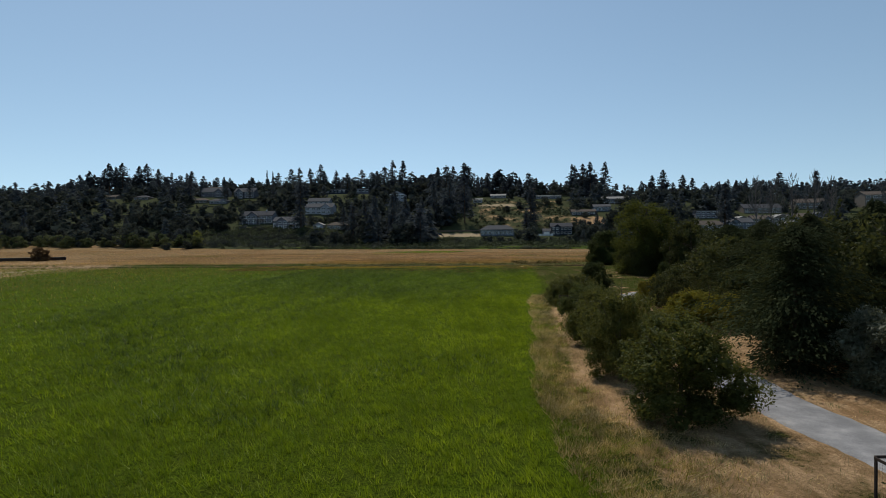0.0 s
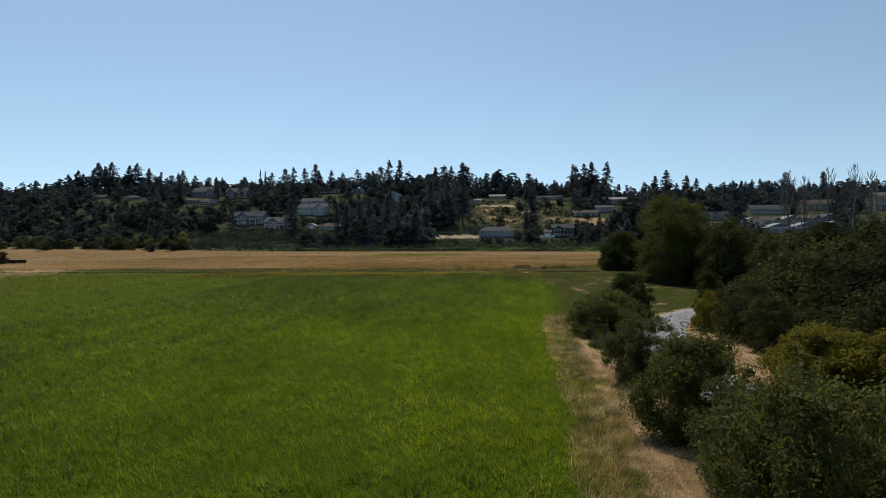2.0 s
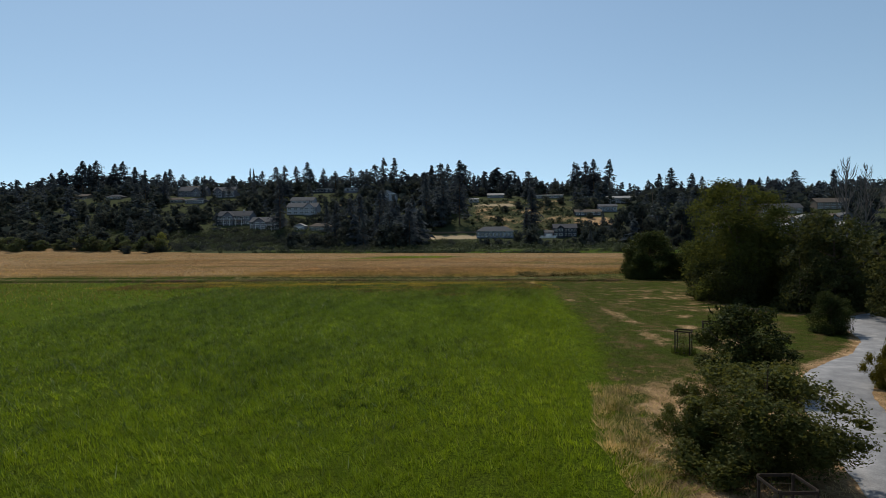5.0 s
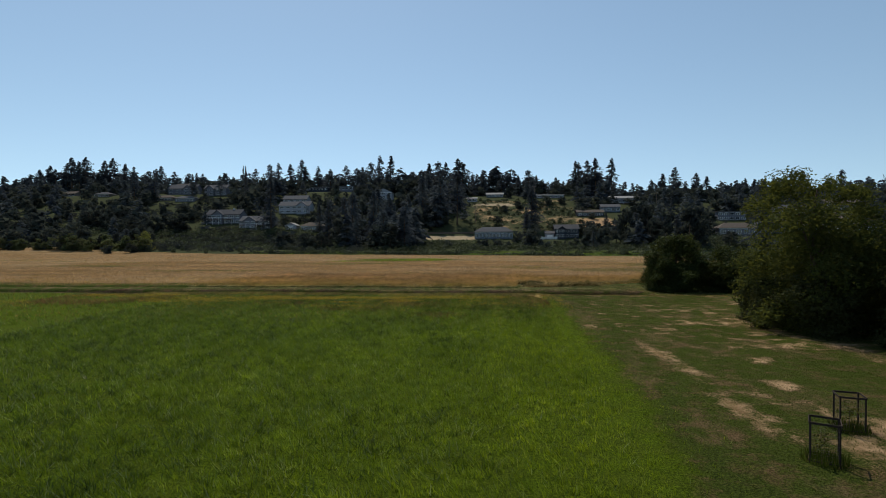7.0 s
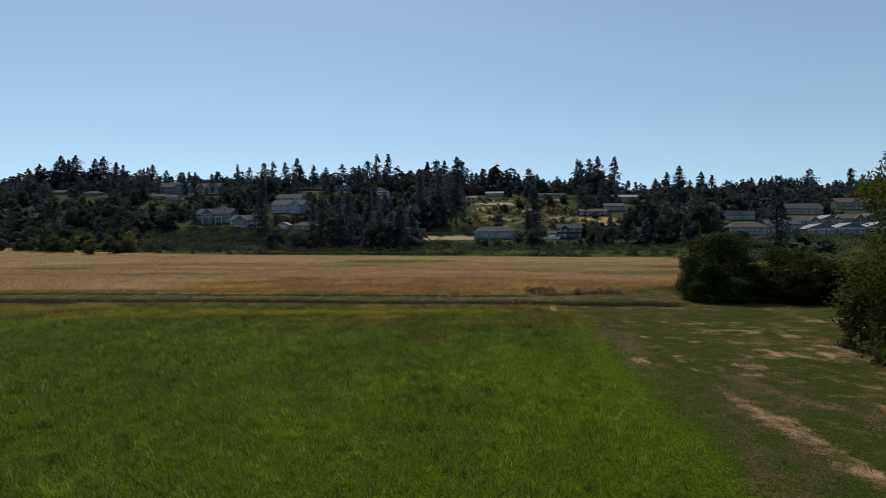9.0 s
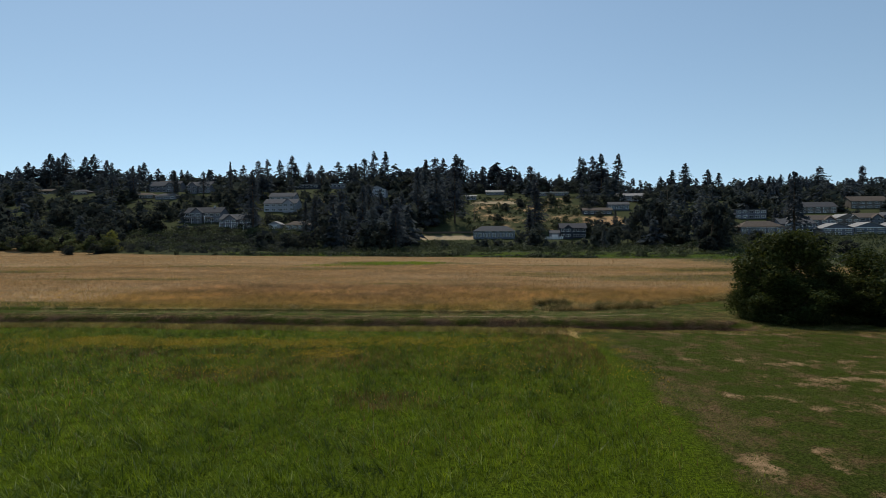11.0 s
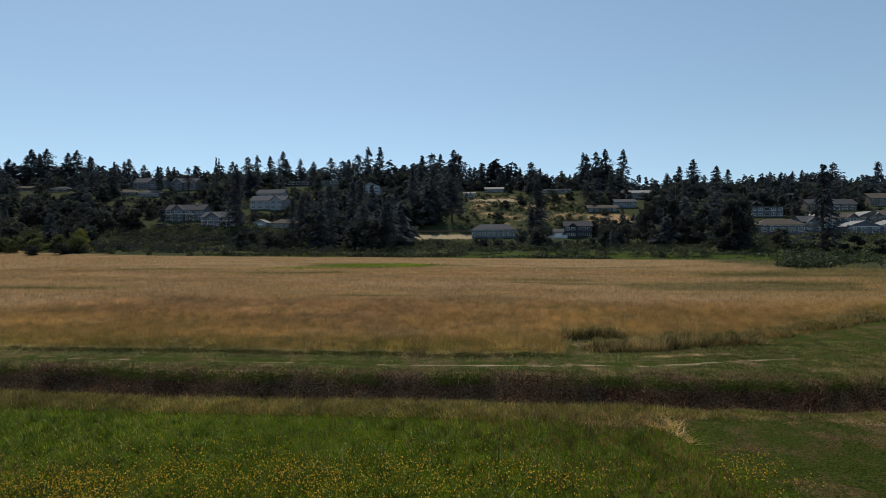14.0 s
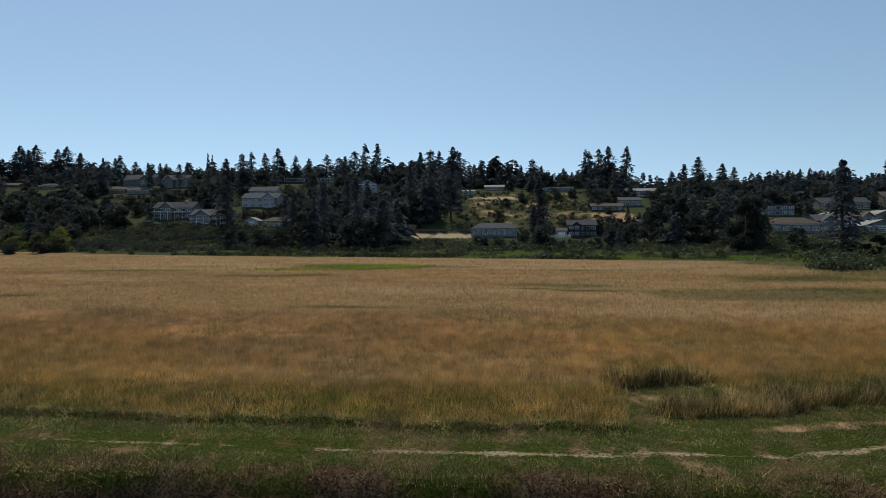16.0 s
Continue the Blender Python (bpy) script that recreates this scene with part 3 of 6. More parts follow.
build_ground()


def build_path():
    v, f = [], []
    for i, p in enumerate(PATH_PTS):
        q = PATH_PTS[min(i + 1, len(PATH_PTS) - 1)] - PATH_PTS[max(i - 1, 0)]
        side = Vector((q.y, -q.x, 0)).normalized()
        for k, o in enumerate((-1.24, -1.12, 0, 1.12, 1.24)):
            w = o + 0.07 * math.sin(i * 0.9 + k) + 0.05 * math.sin(i * 2.3 + k * 2)
            a = p + side * w
            z = float(height(a.x, a.y)) + (0.0, 0.035, 0.06, 0.035, 0.0)[k] - (0.02 if k in (0, 4) else 0)
            v.append((a.x, a.y, z))
        if i:
            b = i * 5
            f += [(b - 5 + k, b - 4 + k, b + 1 + k, b + k) for k in range(4)]
    me = mesh_of("path", v, f, M_PATH, True)
    tagged(new("path", me), "pale grey gravel footpath curving through dry grass", "path", kind="structure")


build_path()

# ---- plants ----


def cards(centers, normals, size, aspect=0.6, tri=False, rng=RNG):
    """Leaf blades round centers, facing roughly along normals."""
    n = len(centers)
    a = rng.normal(size=(n, 3))
    nn = normals + 0.75 * rng.normal(size=(n, 3))
    nn /= np.linalg.norm(nn, axis=1)[:, None] + 1e-9
    u = np.cross(nn, a)
    u /= np.linalg.norm(u, axis=1)[:, None] + 1e-9
    w = np.cross(nn, u)
    s = (np.asarray(size) * (0.6 + 0.8 * rng.random(n)))[:, None]
    u, w = u * s * 0.5, w * s * 0.5 * aspect
    if tri:
        return np.stack([centers - u - w * 0.7, centers + u * 1.1, centers - u * 0.2 + w * 1.2], 1)
    bend = nn * s * 0.12
    return np.stack([centers - u, centers + w - bend, centers + u, centers - w - bend], 1)


def clump_points(blobs, n, rng, inner=0.35):
    """Points and outward ways on the shells of ellipsoid blobs (x, y, z, r, squash)."""
    blobs = np.array(blobs)
    wts = blobs[:, 3] ** 2
    k = rng.choice(len(blobs), n, p=wts / wts.sum())
    d = rng.normal(size=(n, 3))
    d /= np.linalg.norm(d, axis=1)[:, None]
    r = blobs[k, 3] * (1 - inner * rng.random(n) ** 2 + 0.1 * rng.normal(size=n))
    p = blobs[k, :3] + d * r[:, None] * np.stack([np.ones(n), np.ones(n), blobs[k, 4]], -1)
    return p, d


def crown_blobs(rng, n, w, h, low=0.15, rmin=0.14, rmax=0.26, lean=0.0):
    """Clumps filling an uneven crown of width w from low*h up to h."""
    out = []
    k = rng.random(3) * 6.283
    for i in range(n):
        u = (i + rng.random()) / n
        z = h * (low + (0.9 - low) * u)
        prof = math.sin(math.pi * min(1, (0.2 + 0.75 * u))) ** 0.7
        ang = rng.random() * 2 * math.pi
        lobe = 1 + 0.12 * math.sin(2 * ang + k[0] + 2 * u) + 0.1 * math.sin(3 * ang + k[1] - 3 * u)
        rad = (w * 0.5 * (0.35 + 0.65 * prof) - w * rmin * 0.8) * math.sqrt(rng.random()) * lobe
        z *= 1 + 0.07 * math.sin(ang + k[2]) * min(1, 2 * rad / w)
        r = w * (rmin + (rmax - rmin) * rng.random() ** 2) * (1.05 - 0.35 * u)
        out.append((rad * math.cos(ang) + lean * u, rad * math.sin(ang), min(z, h - r * 0.7), r, 0.75 + 0.2 * rng.random()))
    return out


def branch_mesh(name, rng, h, w, n, mat, base_r, low=0.08):
    ps = [tube([(0, 0, -0.15), (0.02 * h, 0.01 * h, h * 0.3), (0.0, 0.02 * h, h * 0.62), (0.02 * h, 0, h * 0.85)], [base_r, base_r * 0.8, base_r * 0.5, base_r * 0.15])]
    for i in range(n):
        a, z = rng.random() * 6.283, h * (low + 0.5 * rng.random())
        l = w * (0.25 + 0.25 * rng.random())
        e = Vector((math.cos(a) * l, math.sin(a) * l, z + l * (0.5 + 0.7 * rng.random())))
        s = Vector((0.01 * h, 0.01 * h, z))
        mid = s.lerp(e, 0.5) + Vector((0, 0, -0.08 * l))
        ps.append(tube([s, mid, e], [base_r * 0.45, base_r * 0.3, base_r * 0.08], 5))
    return solids(name, ps, mat)


def broadleaf(name, label, cat, rng, h, w, leaves, leaf, mat, blobs=14, low=0.12, tri=False, group="", trunk_r=None, bark=None, tipped=0, aspect=0.6, limbs=7, shoots=0, rmin=0.14, rmax=0.26):
    ob = thing(name, label, cat, pose(0, 0, -500), group)
    part("trunk", branch_mesh("trunk", rng, h, w, limbs, bark or M_BARK, trunk_r or 0.03 * h), ob)
    bl = crown_blobs(rng, blobs, w, h, low, rmin, rmax)
    p, d = clump_points(bl, leaves, rng)
    p[:, 2] = np.maximum(p[:, 2], 0.06 * h * rng.random(len(p)))
    core, cd = clump_points([(b[0], b[1], b[2], b[3] * 0.5, b[4]) for b in bl], max(60, leaves // 7), rng)
    if tipped:
        k = rng.choice(len(p), tipped)
        up = d[k] * 0.5 + np.array([0, 0, 1.0])
        far = rng.random((tipped, 1)) * min(0.06 * h, 0.25)
        p = np.concatenate([p, p[k] + up * far])
        d = np.concatenate([d, d[k]])
    if shoots:
        k = rng.choice(len(p), shoots)
        k = k[p[k, 2] > 0.45 * h]
        way = d[k] * 0.45 + np.array([0, 0, 1.0]) + 0.2 * rng.normal(size=(len(k), 3))
        t = rng.random((len(k), 26, 1)) * (0.06 + 0.16 * rng.random((len(k), 1, 1))) * min(h, 3.2)
        q = p[k][:, None] + way[:, None] * t + 0.035 * rng.normal(size=(len(k), 26, 3))
        p, d = np.concatenate([p, q.reshape(-1, 3)]), np.concatenate([d, np.repeat(d[k], 26, 0)])
    shape = np.concatenate([cards(p, d, leaf, aspect, tri, rng), cards(core, cd, leaf * (2.3 if leaf < 0.15 else 1.6), 0.8, tri, rng)])
    part("crown", mesh_fast("crown", shape, 3 if tri else 4, mat), ob)
    return ob


def boughs(rng, h, w, n, per, bare=0.1, peak=0.3, leaf=0.045, droop=0.15, ragged=0.5, tip=0.8):
    """An old conifer's crown as triangles: uneven boughs hung with sprays, with gaps between them."""
    u = bare + (1 - bare) * rng.random(n) ** 0.9
    a = rng.random(n) * 2 * np.pi
    k = rng.random(4) * 6.283
    rise = np.clip((u - bare) / max(peak - bare, 0.02), 0, 1)
    prof = np.where(u > peak, ((1 - u) / (1 - peak)).clip(0, 1) ** tip, 0.55 + 0.45 * rise)
    lobe = 1 + ragged * (0.5 * np.sin(2 * a + 7 * u + k[0]) + 0.35 * np.sin(a - 15 * u + k[1]) + 0.4 * np.sin(31 * u + k[2]) + 0.3 * np.sin(3 * a + 23 * u + k[3]))
    reach = 0.5 * w * prof * np.clip(lobe, 0.25, 1.6) * (0.6 + 0.5 * rng.random(n)) + 0.012 * h
    f = (np.arange(per) + 0.8 * rng.random((n, per))) / per
    r = reach[:, None] * (0.12 + 0.92 * f)
    z = h * u[:, None] - droop * r * (0.5 + f) + 0.12 * r * (u[:, None] > 0.75) + 0.008 * h * rng.normal(size=(n, per))
    aa = a[:, None] + 0.5 * (1 - 0.5 * f) * rng.normal(size=(n, per)) * np.minimum(1, 0.05 * h / (r + 0.01))
    p = np.stack([np.cos(aa) * r, np.sin(aa) * r, z], -1).reshape(-1, 3)
    m = len(p)
    out = np.stack([np.cos(aa), np.sin(aa), -0.35 - 0.5 * rng.random((n, per))], -1).reshape(-1, 3)
    side = np.cross(out, rng.normal(size=(m, 3)))
    side /= np.linalg.norm(side, axis=1)[:, None] + 1e-9
    sz = (leaf * h * (0.5 + 0.9 * rng.random(m)) * np.repeat(0.6 + 0.4 * prof, per))[:, None]
    tris = np.stack([p - side * sz * 0.45, p + side * sz * 0.45, p + out * sz * 1.1], 1)
    lead = np.array([(0.008, 0, 0.93), (-0.008, 0.004, 0.93), (0, 0, 1.02)]) * h
    return np.concatenate([tris, lead[None]])


def old_fir(name, label, rng, h, w, n, per, mat, group="", **kw):
    ob = thing(name, label, "tree", pose(0, 0, -500), group)
    part("trunk", mesh_of("trunk", *tube([(0, 0, -0.3), (0.004 * h, 0, h * 0.5), (0, 0, h * 0.97)], [0.016 * h, 0.011 * h, 0.002 * h]), M_BARK), ob)
    part("crown", mesh_fast("crown", boughs(rng, h, w, n, per, **kw), 3, mat), ob)
    return ob


def bare_tree(name, label, rng, h, group=""):
    ob = thing(name, label, "tree", pose(0, 0, -500), group)
    part("trunk", mesh_of("trunk", *tube([(0, 0, -0.3), (0.01 * h, 0, h * 0.4), (0, 0.01 * h, h * 0.75), (0.01 * h, 0, h)], [0.012 * h, 0.009 * h, 0.004 * h, 0.001 * h]), M_PALE_BARK), ob)
    ps = []
    for i in range(34):
        z = h * (0.3 + 0.65 * rng.random())
        a = rng.random() * 6.283
        l = (h - z) * (0.35 + 0.3 * rng.random()) + 0.04 * h
        s = Vector((0, 0, z))
        e = s + Vector((math.cos(a) * l * 0.4, math.sin(a) * l * 0.4, l * 0.9))
        ps.append(tube([s, s.lerp(e, 0.5) + Vector((math.cos(a), math.sin(a), 0)) * l * 0.1, e], [0.0035 * h, 0.0025 * h, 0.0008 * h], 4))
        for k in range(2):
            g = s.lerp(e, 0.4 + 0.4 * rng.random())
            b = a + rng.normal()
            q = g + Vector((math.cos(b) * 0.3, math.sin(b) * 0.3, 0.8)) * l * 0.45
            ps.append(tube([g, q], [0.0018 * h, 0.0005 * h], 3))
    part("branchwork", solids("branchwork", ps, M_PALE_BARK), ob)
    return ob


def put(proto, x, y, sx=1.0, sz=None, turn=0.0, sink=0.0, label=""):
    """A copy of a plant on the ground."""
    z = float(height(x, y)) - sink
    m = Matrix.LocRotScale((x, y, z), Euler((0, 0, turn)), (sx, sx, sz or sx))
    ob = copy_thing(proto, m)
    return tagged(ob, label)


def drop_proto(ob):
    for o in (*ob.children_recursive, ob):
        bpy.data.objects.remove(o)


def blades(name, label, mat, x, y, h, w, lean=0.35, clump=1, kind="stuff", category="grass", base=None, way=None):
    """Grass as single tapering blades."""
    n = len(x)
    z = height(x, y) if base is None else base
    a = RNG.random(n) * 2 * np.pi if way is None else way
    ln = h * lean * RNG.random(n) * 1.4
    b = a + RNG.normal(size=n)
    p = np.stack([x, y, z - 0.02], -1)
    s = np.stack([np.cos(b), np.sin(b), np.zeros(n)], -1) * (w * 0.5)[:, None]
    t = p + np.stack([np.cos(a) * ln, np.sin(a) * ln, h], -1)
    me = mesh_fast(name, np.stack([p - s, p + s, t], 1), 3, mat)
    return tagged(new(name, me), label, category, kind=kind)


def forest(name, label, trees, templates, base_h, mat):
    """Many far trees as one mesh: rows of x, y, height, width against height."""
    out = []
    for x, y, h, wide in trees:
        t = templates[int(RNG.integers(len(templates)))]
        a, s = RNG.random() * 6.283, h / base_h
        c, n = math.cos(a) * s * wide, math.sin(a) * s * wide
        z = float(height(x, y)) - 0.02 * h
        out.append(np.stack([t[..., 0] * c - t[..., 1] * n + x, t[..., 0] * n + t[..., 1] * c + y, t[..., 2] * s + z], -1))
    return tagged(new(name, mesh_fast(name, np.concatenate(out), 3, mat)), label, "woods", kind="stuff")


def wood_tris(rng, h, w, leaves, leaf, blobs):
    bl = crown_blobs(rng, blobs, w, h, 0.03)
    p, d = clump_points(bl, leaves, rng)
    core, cd = clump_points([(b[0], b[1], b[2], b[3] * 0.6, b[4]) for b in bl], leaves // 8, rng)
    return np.concatenate([cards(p, d, leaf, 0.7, True, rng), cards(core, cd, leaf * 2.5, 0.9, True, rng)])

# ---- houses on the hill ----
HOUSES = []
WINDOW_CACHE = {}


def window_part(parent, x, y, z, w, h):
    key = (round(w, 1), round(h, 1))
    if key not in WINDOW_CACHE:
        f = 0.12
        fr = solids("window_frame", [box((-w / 2 - f, -0.08, -f), (w / 2 + f, 0.02, 0)), box((-w / 2 - f, -0.08, h), (w / 2 + f, 0.02, h + f)),
                                     box((-w / 2 - f, -0.08, 0), (-w / 2, 0.02, h)), box((w / 2, -0.08, 0), (w / 2 + f, 0.02, h)),
                                     box((-0.04, -0.06, 0), (0.04, 0.02, h))], M_WHITE)
        pane = solids("pane", [box((-w / 2, -0.04, 0), (-0.04, -0.02, h)), box((0.04, -0.04, 0), (w / 2, -0.02, h))], M_GLASS)
        WINDOW_CACHE[key] = (fr, pane)
    fr, pane = WINDOW_CACHE[key]
    ob = part("window", fr, parent, "", pose(x, y, z))
    part("pane", pane, ob, "dark reflecting glass")


def gable_roof(w, d, h, rise, over=0.5, along="x", thick=0.25):
    """Two sloping slabs and the gable walls' tops."""
    def slab(a, b, c, e):
        v = [a, b, c, e] + [(p[0], p[1], p[2] + thick) for p in (a, b, c, e)]
        return v, [(0, 3, 2, 1), (4, 5, 6, 7), (0, 1, 5, 4), (1, 2, 6, 5), (2, 3, 7, 6), (3, 0, 4, 7)]
    if along == "x":
        X, Y = w / 2 + over, d / 2 + over
        dz = rise * over / (d / 2)
        r = [slab((-X, -Y, h - dz), (X, -Y, h - dz), (X, 0, h + rise), (-X, 0, h + rise)), slab((-X, 0, h + rise), (X, 0, h + rise), (X, Y, h - dz), (-X, Y, h - dz))]
        g = [([(s * w / 2, -d / 2, h), (s * w / 2, d / 2, h), (s * w / 2, 0, h + rise), (s * (w / 2 - 0.2), -d / 2, h), (s * (w / 2 - 0.2), d / 2, h), (s * (w / 2 - 0.2), 0, h + rise)], [(0, 1, 2), (3, 5, 4), (0, 2, 5, 3), (1, 4, 5, 2)]) for s in (-1, 1)]
    else:
        X, Y = w / 2 + over, d / 2 + over
        dz = rise * over / (w / 2)
        r = [slab((-X, -Y, h - dz), (0, -Y, h + rise), (0, Y, h + rise), (-X, Y, h - dz)), slab((0, -Y, h + rise), (X, -Y, h - dz), (X, Y, h - dz), (0, Y, h + rise))]
        g = [([(-w / 2, s * d / 2, h), (w / 2, s * d / 2, h), (0, s * d / 2, h + rise), (-w / 2, s * (d / 2 - 0.2), h), (w / 2, s * (d / 2 - 0.2), h), (0, s * (d / 2 - 0.2), h + rise)], [(0, 1, 2), (3, 5, 4), (0, 2, 5, 3), (1, 4, 5, 2)]) for s in (-1, 1)]
    return r, g


def hip_roof(w, d, h, rise, over=0.5, thick=0.25):
    X, Y, k = w / 2 + over, d / 2 + over, max(0.3, w / 2 - d / 2)
    v = [(-X, -Y, h), (X, -Y, h), (X, Y, h), (-X, Y, h), (-X, -Y, h + thick), (X, -Y, h + thick), (X, Y, h + thick), (-X, Y, h + thick), (-k, 0, h + rise + thick), (k, 0, h + rise + thick)]
    return [(v, [(0, 3, 2, 1), (0, 1, 5, 4), (1, 2, 6, 5), (2, 3, 7, 6), (3, 0, 4, 7), (4, 5, 9, 8), (5, 6, 9), (6, 7, 8, 9), (7, 4, 8)])], []


def house(x, y, w, d, h, rise, wall, roof, label, yaw=0, style="gable", rows=1, cols=4, deck=False, wing=None, chimney=False, garage=False, name="house", lift=0.0):
    z = float(height(x, y - d / 2)) - 0.2 + lift
    HOUSES.append((x, y, w + 3, z))
    ob = thing(name, label, name.replace("_", " "), pose(x, y, z, 0, 0, yaw), "houses on the hill")
    bodies = [box((-w / 2, -d / 2, -2.5 - lift), (w / 2, d / 2, h))]
    roofs = []
    if style == "flat":
        roofs = [box((-w / 2 - 0.5, -d / 2 - 0.7, h), (w / 2 + 0.5, d / 2 + 0.5, h + 0.35))]
    elif style == "shed":
        a = [(-w / 2 - .5, -d / 2 - .8, h), (w / 2 + .5, -d / 2 - .8, h), (w / 2 + .5, d / 2 + .5, h + rise), (-w / 2 - .5, d / 2 + .5, h + rise)]
        roofs = [(a + [(p[0], p[1], p[2] + 0.3) for p in a], box((0, 0, 0), (1, 1, 1))[1])]
    else:
        r, g = hip_roof(w, d, h, rise) if style == "hip" else gable_roof(w, d, h, rise, along="x" if style == "gable" else "y")
        roofs += r
        bodies += g
    if wing:
        wx, ww, wd, wh, wr = wing
        r, g = gable_roof(ww, wd, wh, wr, along="y")
        mv = lambda s: ([(p[0] + wx, p[1] - d / 2 - wd / 2 + 1.0, p[2]) for p in s[0]], s[1])
        bodies += [mv(box((-ww / 2, -wd / 2, -2.5 - lift), (ww / 2, wd / 2, wh)))] + [mv(s) for s in g]
        roofs += [mv(s) for s in r]
    part("wall", solids("wall", bodies, wall), ob)
    rf = part("roof", solids("roof", roofs, roof), ob)
    if chimney:
        part("chimney", mesh_of("chimney", *box((w * 0.2, -0.5, h), (w * 0.2 + 1.0, 0.5, h + rise + 1.2)), M_CONCRETE), rf)
    st = h / rows
    for r in range(rows):
        for c in range(cols):
            wx0 = -w / 2 + w * (c + 0.5) / cols
            front = -d / 2
            if wing and abs(wx0 - wing[0]) < wing[1] / 2 + 0.3:
                front = -d / 2 - wing[2] + 1.0
            if garage and r == 0 and c == 0:
                part("garage_door", bevelled("garage_door", (wx0 - 1.6, front - 0.08, 0), (wx0 + 1.6, front, 2.3), M_WHITE), ob)
                continue
            ww0 = min(w / cols * 0.62, 2.6)
            window_part(ob, wx0, front, r * st + st * 0.32, ww0, st * 0.45)
    part("fascia", mesh_of("fascia", *box((-w / 2 - 0.05, -d / 2 - 0.06, h - 0.3), (w / 2 + 0.05, -d / 2, h - 0.02)), M_WHITE), ob) if style != "flat" and not wing else None
    if deck:
        zd = st if rows > 1 else 0.6
        dk = part("deck", bevelled("deck", (-w * 0.45, -d / 2 - 2.6, zd - 0.2), (w * 0.3, -d / 2, zd), M_WOOD), ob)
        for i in range(5):
            px = -w * 0.44 + w * 0.73 * i / 4
            part("post", bevelled("post", (px - 0.1, -d / 2 - 2.55, -2.5), (px + 0.1, -d / 2 - 2.35, zd + 1.0), M_WHITE), dk)
        part("railing", solids("railing", [box((-w * 0.45, -d / 2 - 2.5, zd + 0.95), (w * 0.3, -d / 2 - 2.4, zd + 1.05))] + [box((-w * 0.45 + k * 0.45, -d / 2 - 2.48, zd), (-w * 0.45 + k * 0.45 + 0.06, -d / 2 - 2.42, zd + 1.0)) for k in range(int(w * 0.75 / 0.45))], M_WHITE), dk)
    return ob


house(0.2, 370, 23, 9, 4.4, 2.9, WALLS[5], ROOFS[1], "long grey-blue house with a low grey roof above a bank", style="hip", rows=1, cols=9)
house(43.5, 371, 14, 9, 5.8, 2.4, WALLS[4], ROOFS[0], "dark navy two-storey house with white window trim", rows=2, cols=5, wing=(-3, 5, 3, 5.4, 1.8))
house(33.5, 369, 5, 6, 3.2, 1.3, WALLS[1], ROOFS[1], "small white garage beside a navy house", style="gable", rows=1, cols=1, garage=True, name="garage")
house(-148, 368, 19.5, 10, 5.4, 3.0, WALLS[0], ROOFS[1], "grey craftsman house with a white-trimmed front gable", rows=2, cols=5, wing=(-2.5, 8, 3.5, 5.0, 2.8), deck=True)
house(-176, 382, 23, 10, 6.2, 3.2, WALLS[0], ROOFS[0], "large grey house with white balconies and steep gables", rows=2, cols=6, wing=(-3, 7, 3, 6.0, 2.8), deck=True, chimney=True)
house(-138, 408, 22, 10, 5.6, 3.0, WALLS[1], ROOFS[1], "white two-storey house with a pale grey roof", rows=2, cols=5, wing=(6, 7, 3, 5.4, 2.8))
house(-146, 430, 18, 9, 5.2, 2.8, WALLS[1], ROOFS[1], "white house with a broad grey roof on the slope", rows=2, cols=4)
house(-125, 366, 7, 6, 2.8, 1.6, WALLS[1], ROOFS[3], "small white carport with a pale roof", style="front", rows=1, cols=1, garage=True, name="garage")
house(-112, 368, 14, 8, 3.2, 2.3, WALLS[3], ROOFS[2], "low brown bungalow with a hipped roof", style="hip", rows=1, cols=4)
house(-229, 470, 19, 10, 6.0, 3.4, WALLS[0], ROOFS[1], "tall grey house with two gables among firs", rows=2, cols=4, wing=(-4, 7, 3, 5.6, 3))
house(-264, 480, 25, 10, 5.5, 3.6, WALLS[0], ROOFS[1], "broad grey house with a grey roof among trees", rows=2, cols=5, wing=(6, 8, 3, 5, 3))
house(-274, 500, 18, 9, 6.5, 3.0, WALLS[0], ROOFS[2], "brown-roofed house behind other houses", rows=2, cols=4)
house(-263, 452, 15, 8, 2.6, 2.0, WALLS[3], ROOFS[2], "low house with a brown roof on the slope", style="hip", rows=1, cols=4)
house(-243, 448, 16, 8, 2.8, 2.0, WALLS[0], ROOFS[1], "low grey house beside dark firs", style="hip", rows=1, cols=3)
house(-330, 470, 14, 9, 2.4, 2.0, WALLS[3], ROOFS[0], "low house with a grey roof among treetops", style="hip", rows=1, cols=4)
house(-372, 482, 16, 9, 2.4, 2.0, WALLS[3], ROOFS[2], "brown-roofed house among treetops", rows=1, cols=4)
house(-155, 505, 20, 8, 3.2, 0.4, WALLS[4], ROOFS[3], "long dark house with a flat white roof edge", style="flat", rows=1, cols=5, lift=1.0)
house(-130, 508, 14, 8, 4.0, 0.4, WALLS[0], ROOFS[0], "flat-roofed grey house on the ridge", style="flat", rows=1, cols=4, lift=1.0)
house(-88, 470, 14, 9, 5.0, 3.2, WALLS[1], ROOFS[1], "white gabled house half hidden by firs", style="front", rows=2, cols=3, lift=1.0)
house(1, 496, 14, 8, 2.6, 1.6, WALLS[0], ROOFS[3], "low house with a pale metal roof", rows=1, cols=4)
house(-17, 472, 8, 6, 2.6, 1.4, WALLS[1], ROOFS[3], "small pale shed with a sloping roof", style="shed", rows=1, cols=2, name="shed")
house(46, 488, 22, 8, 2.8, 0.9, WALLS[0], ROOFS[3], "low house with a pale flat roof", style="shed", rows=1, cols=5)
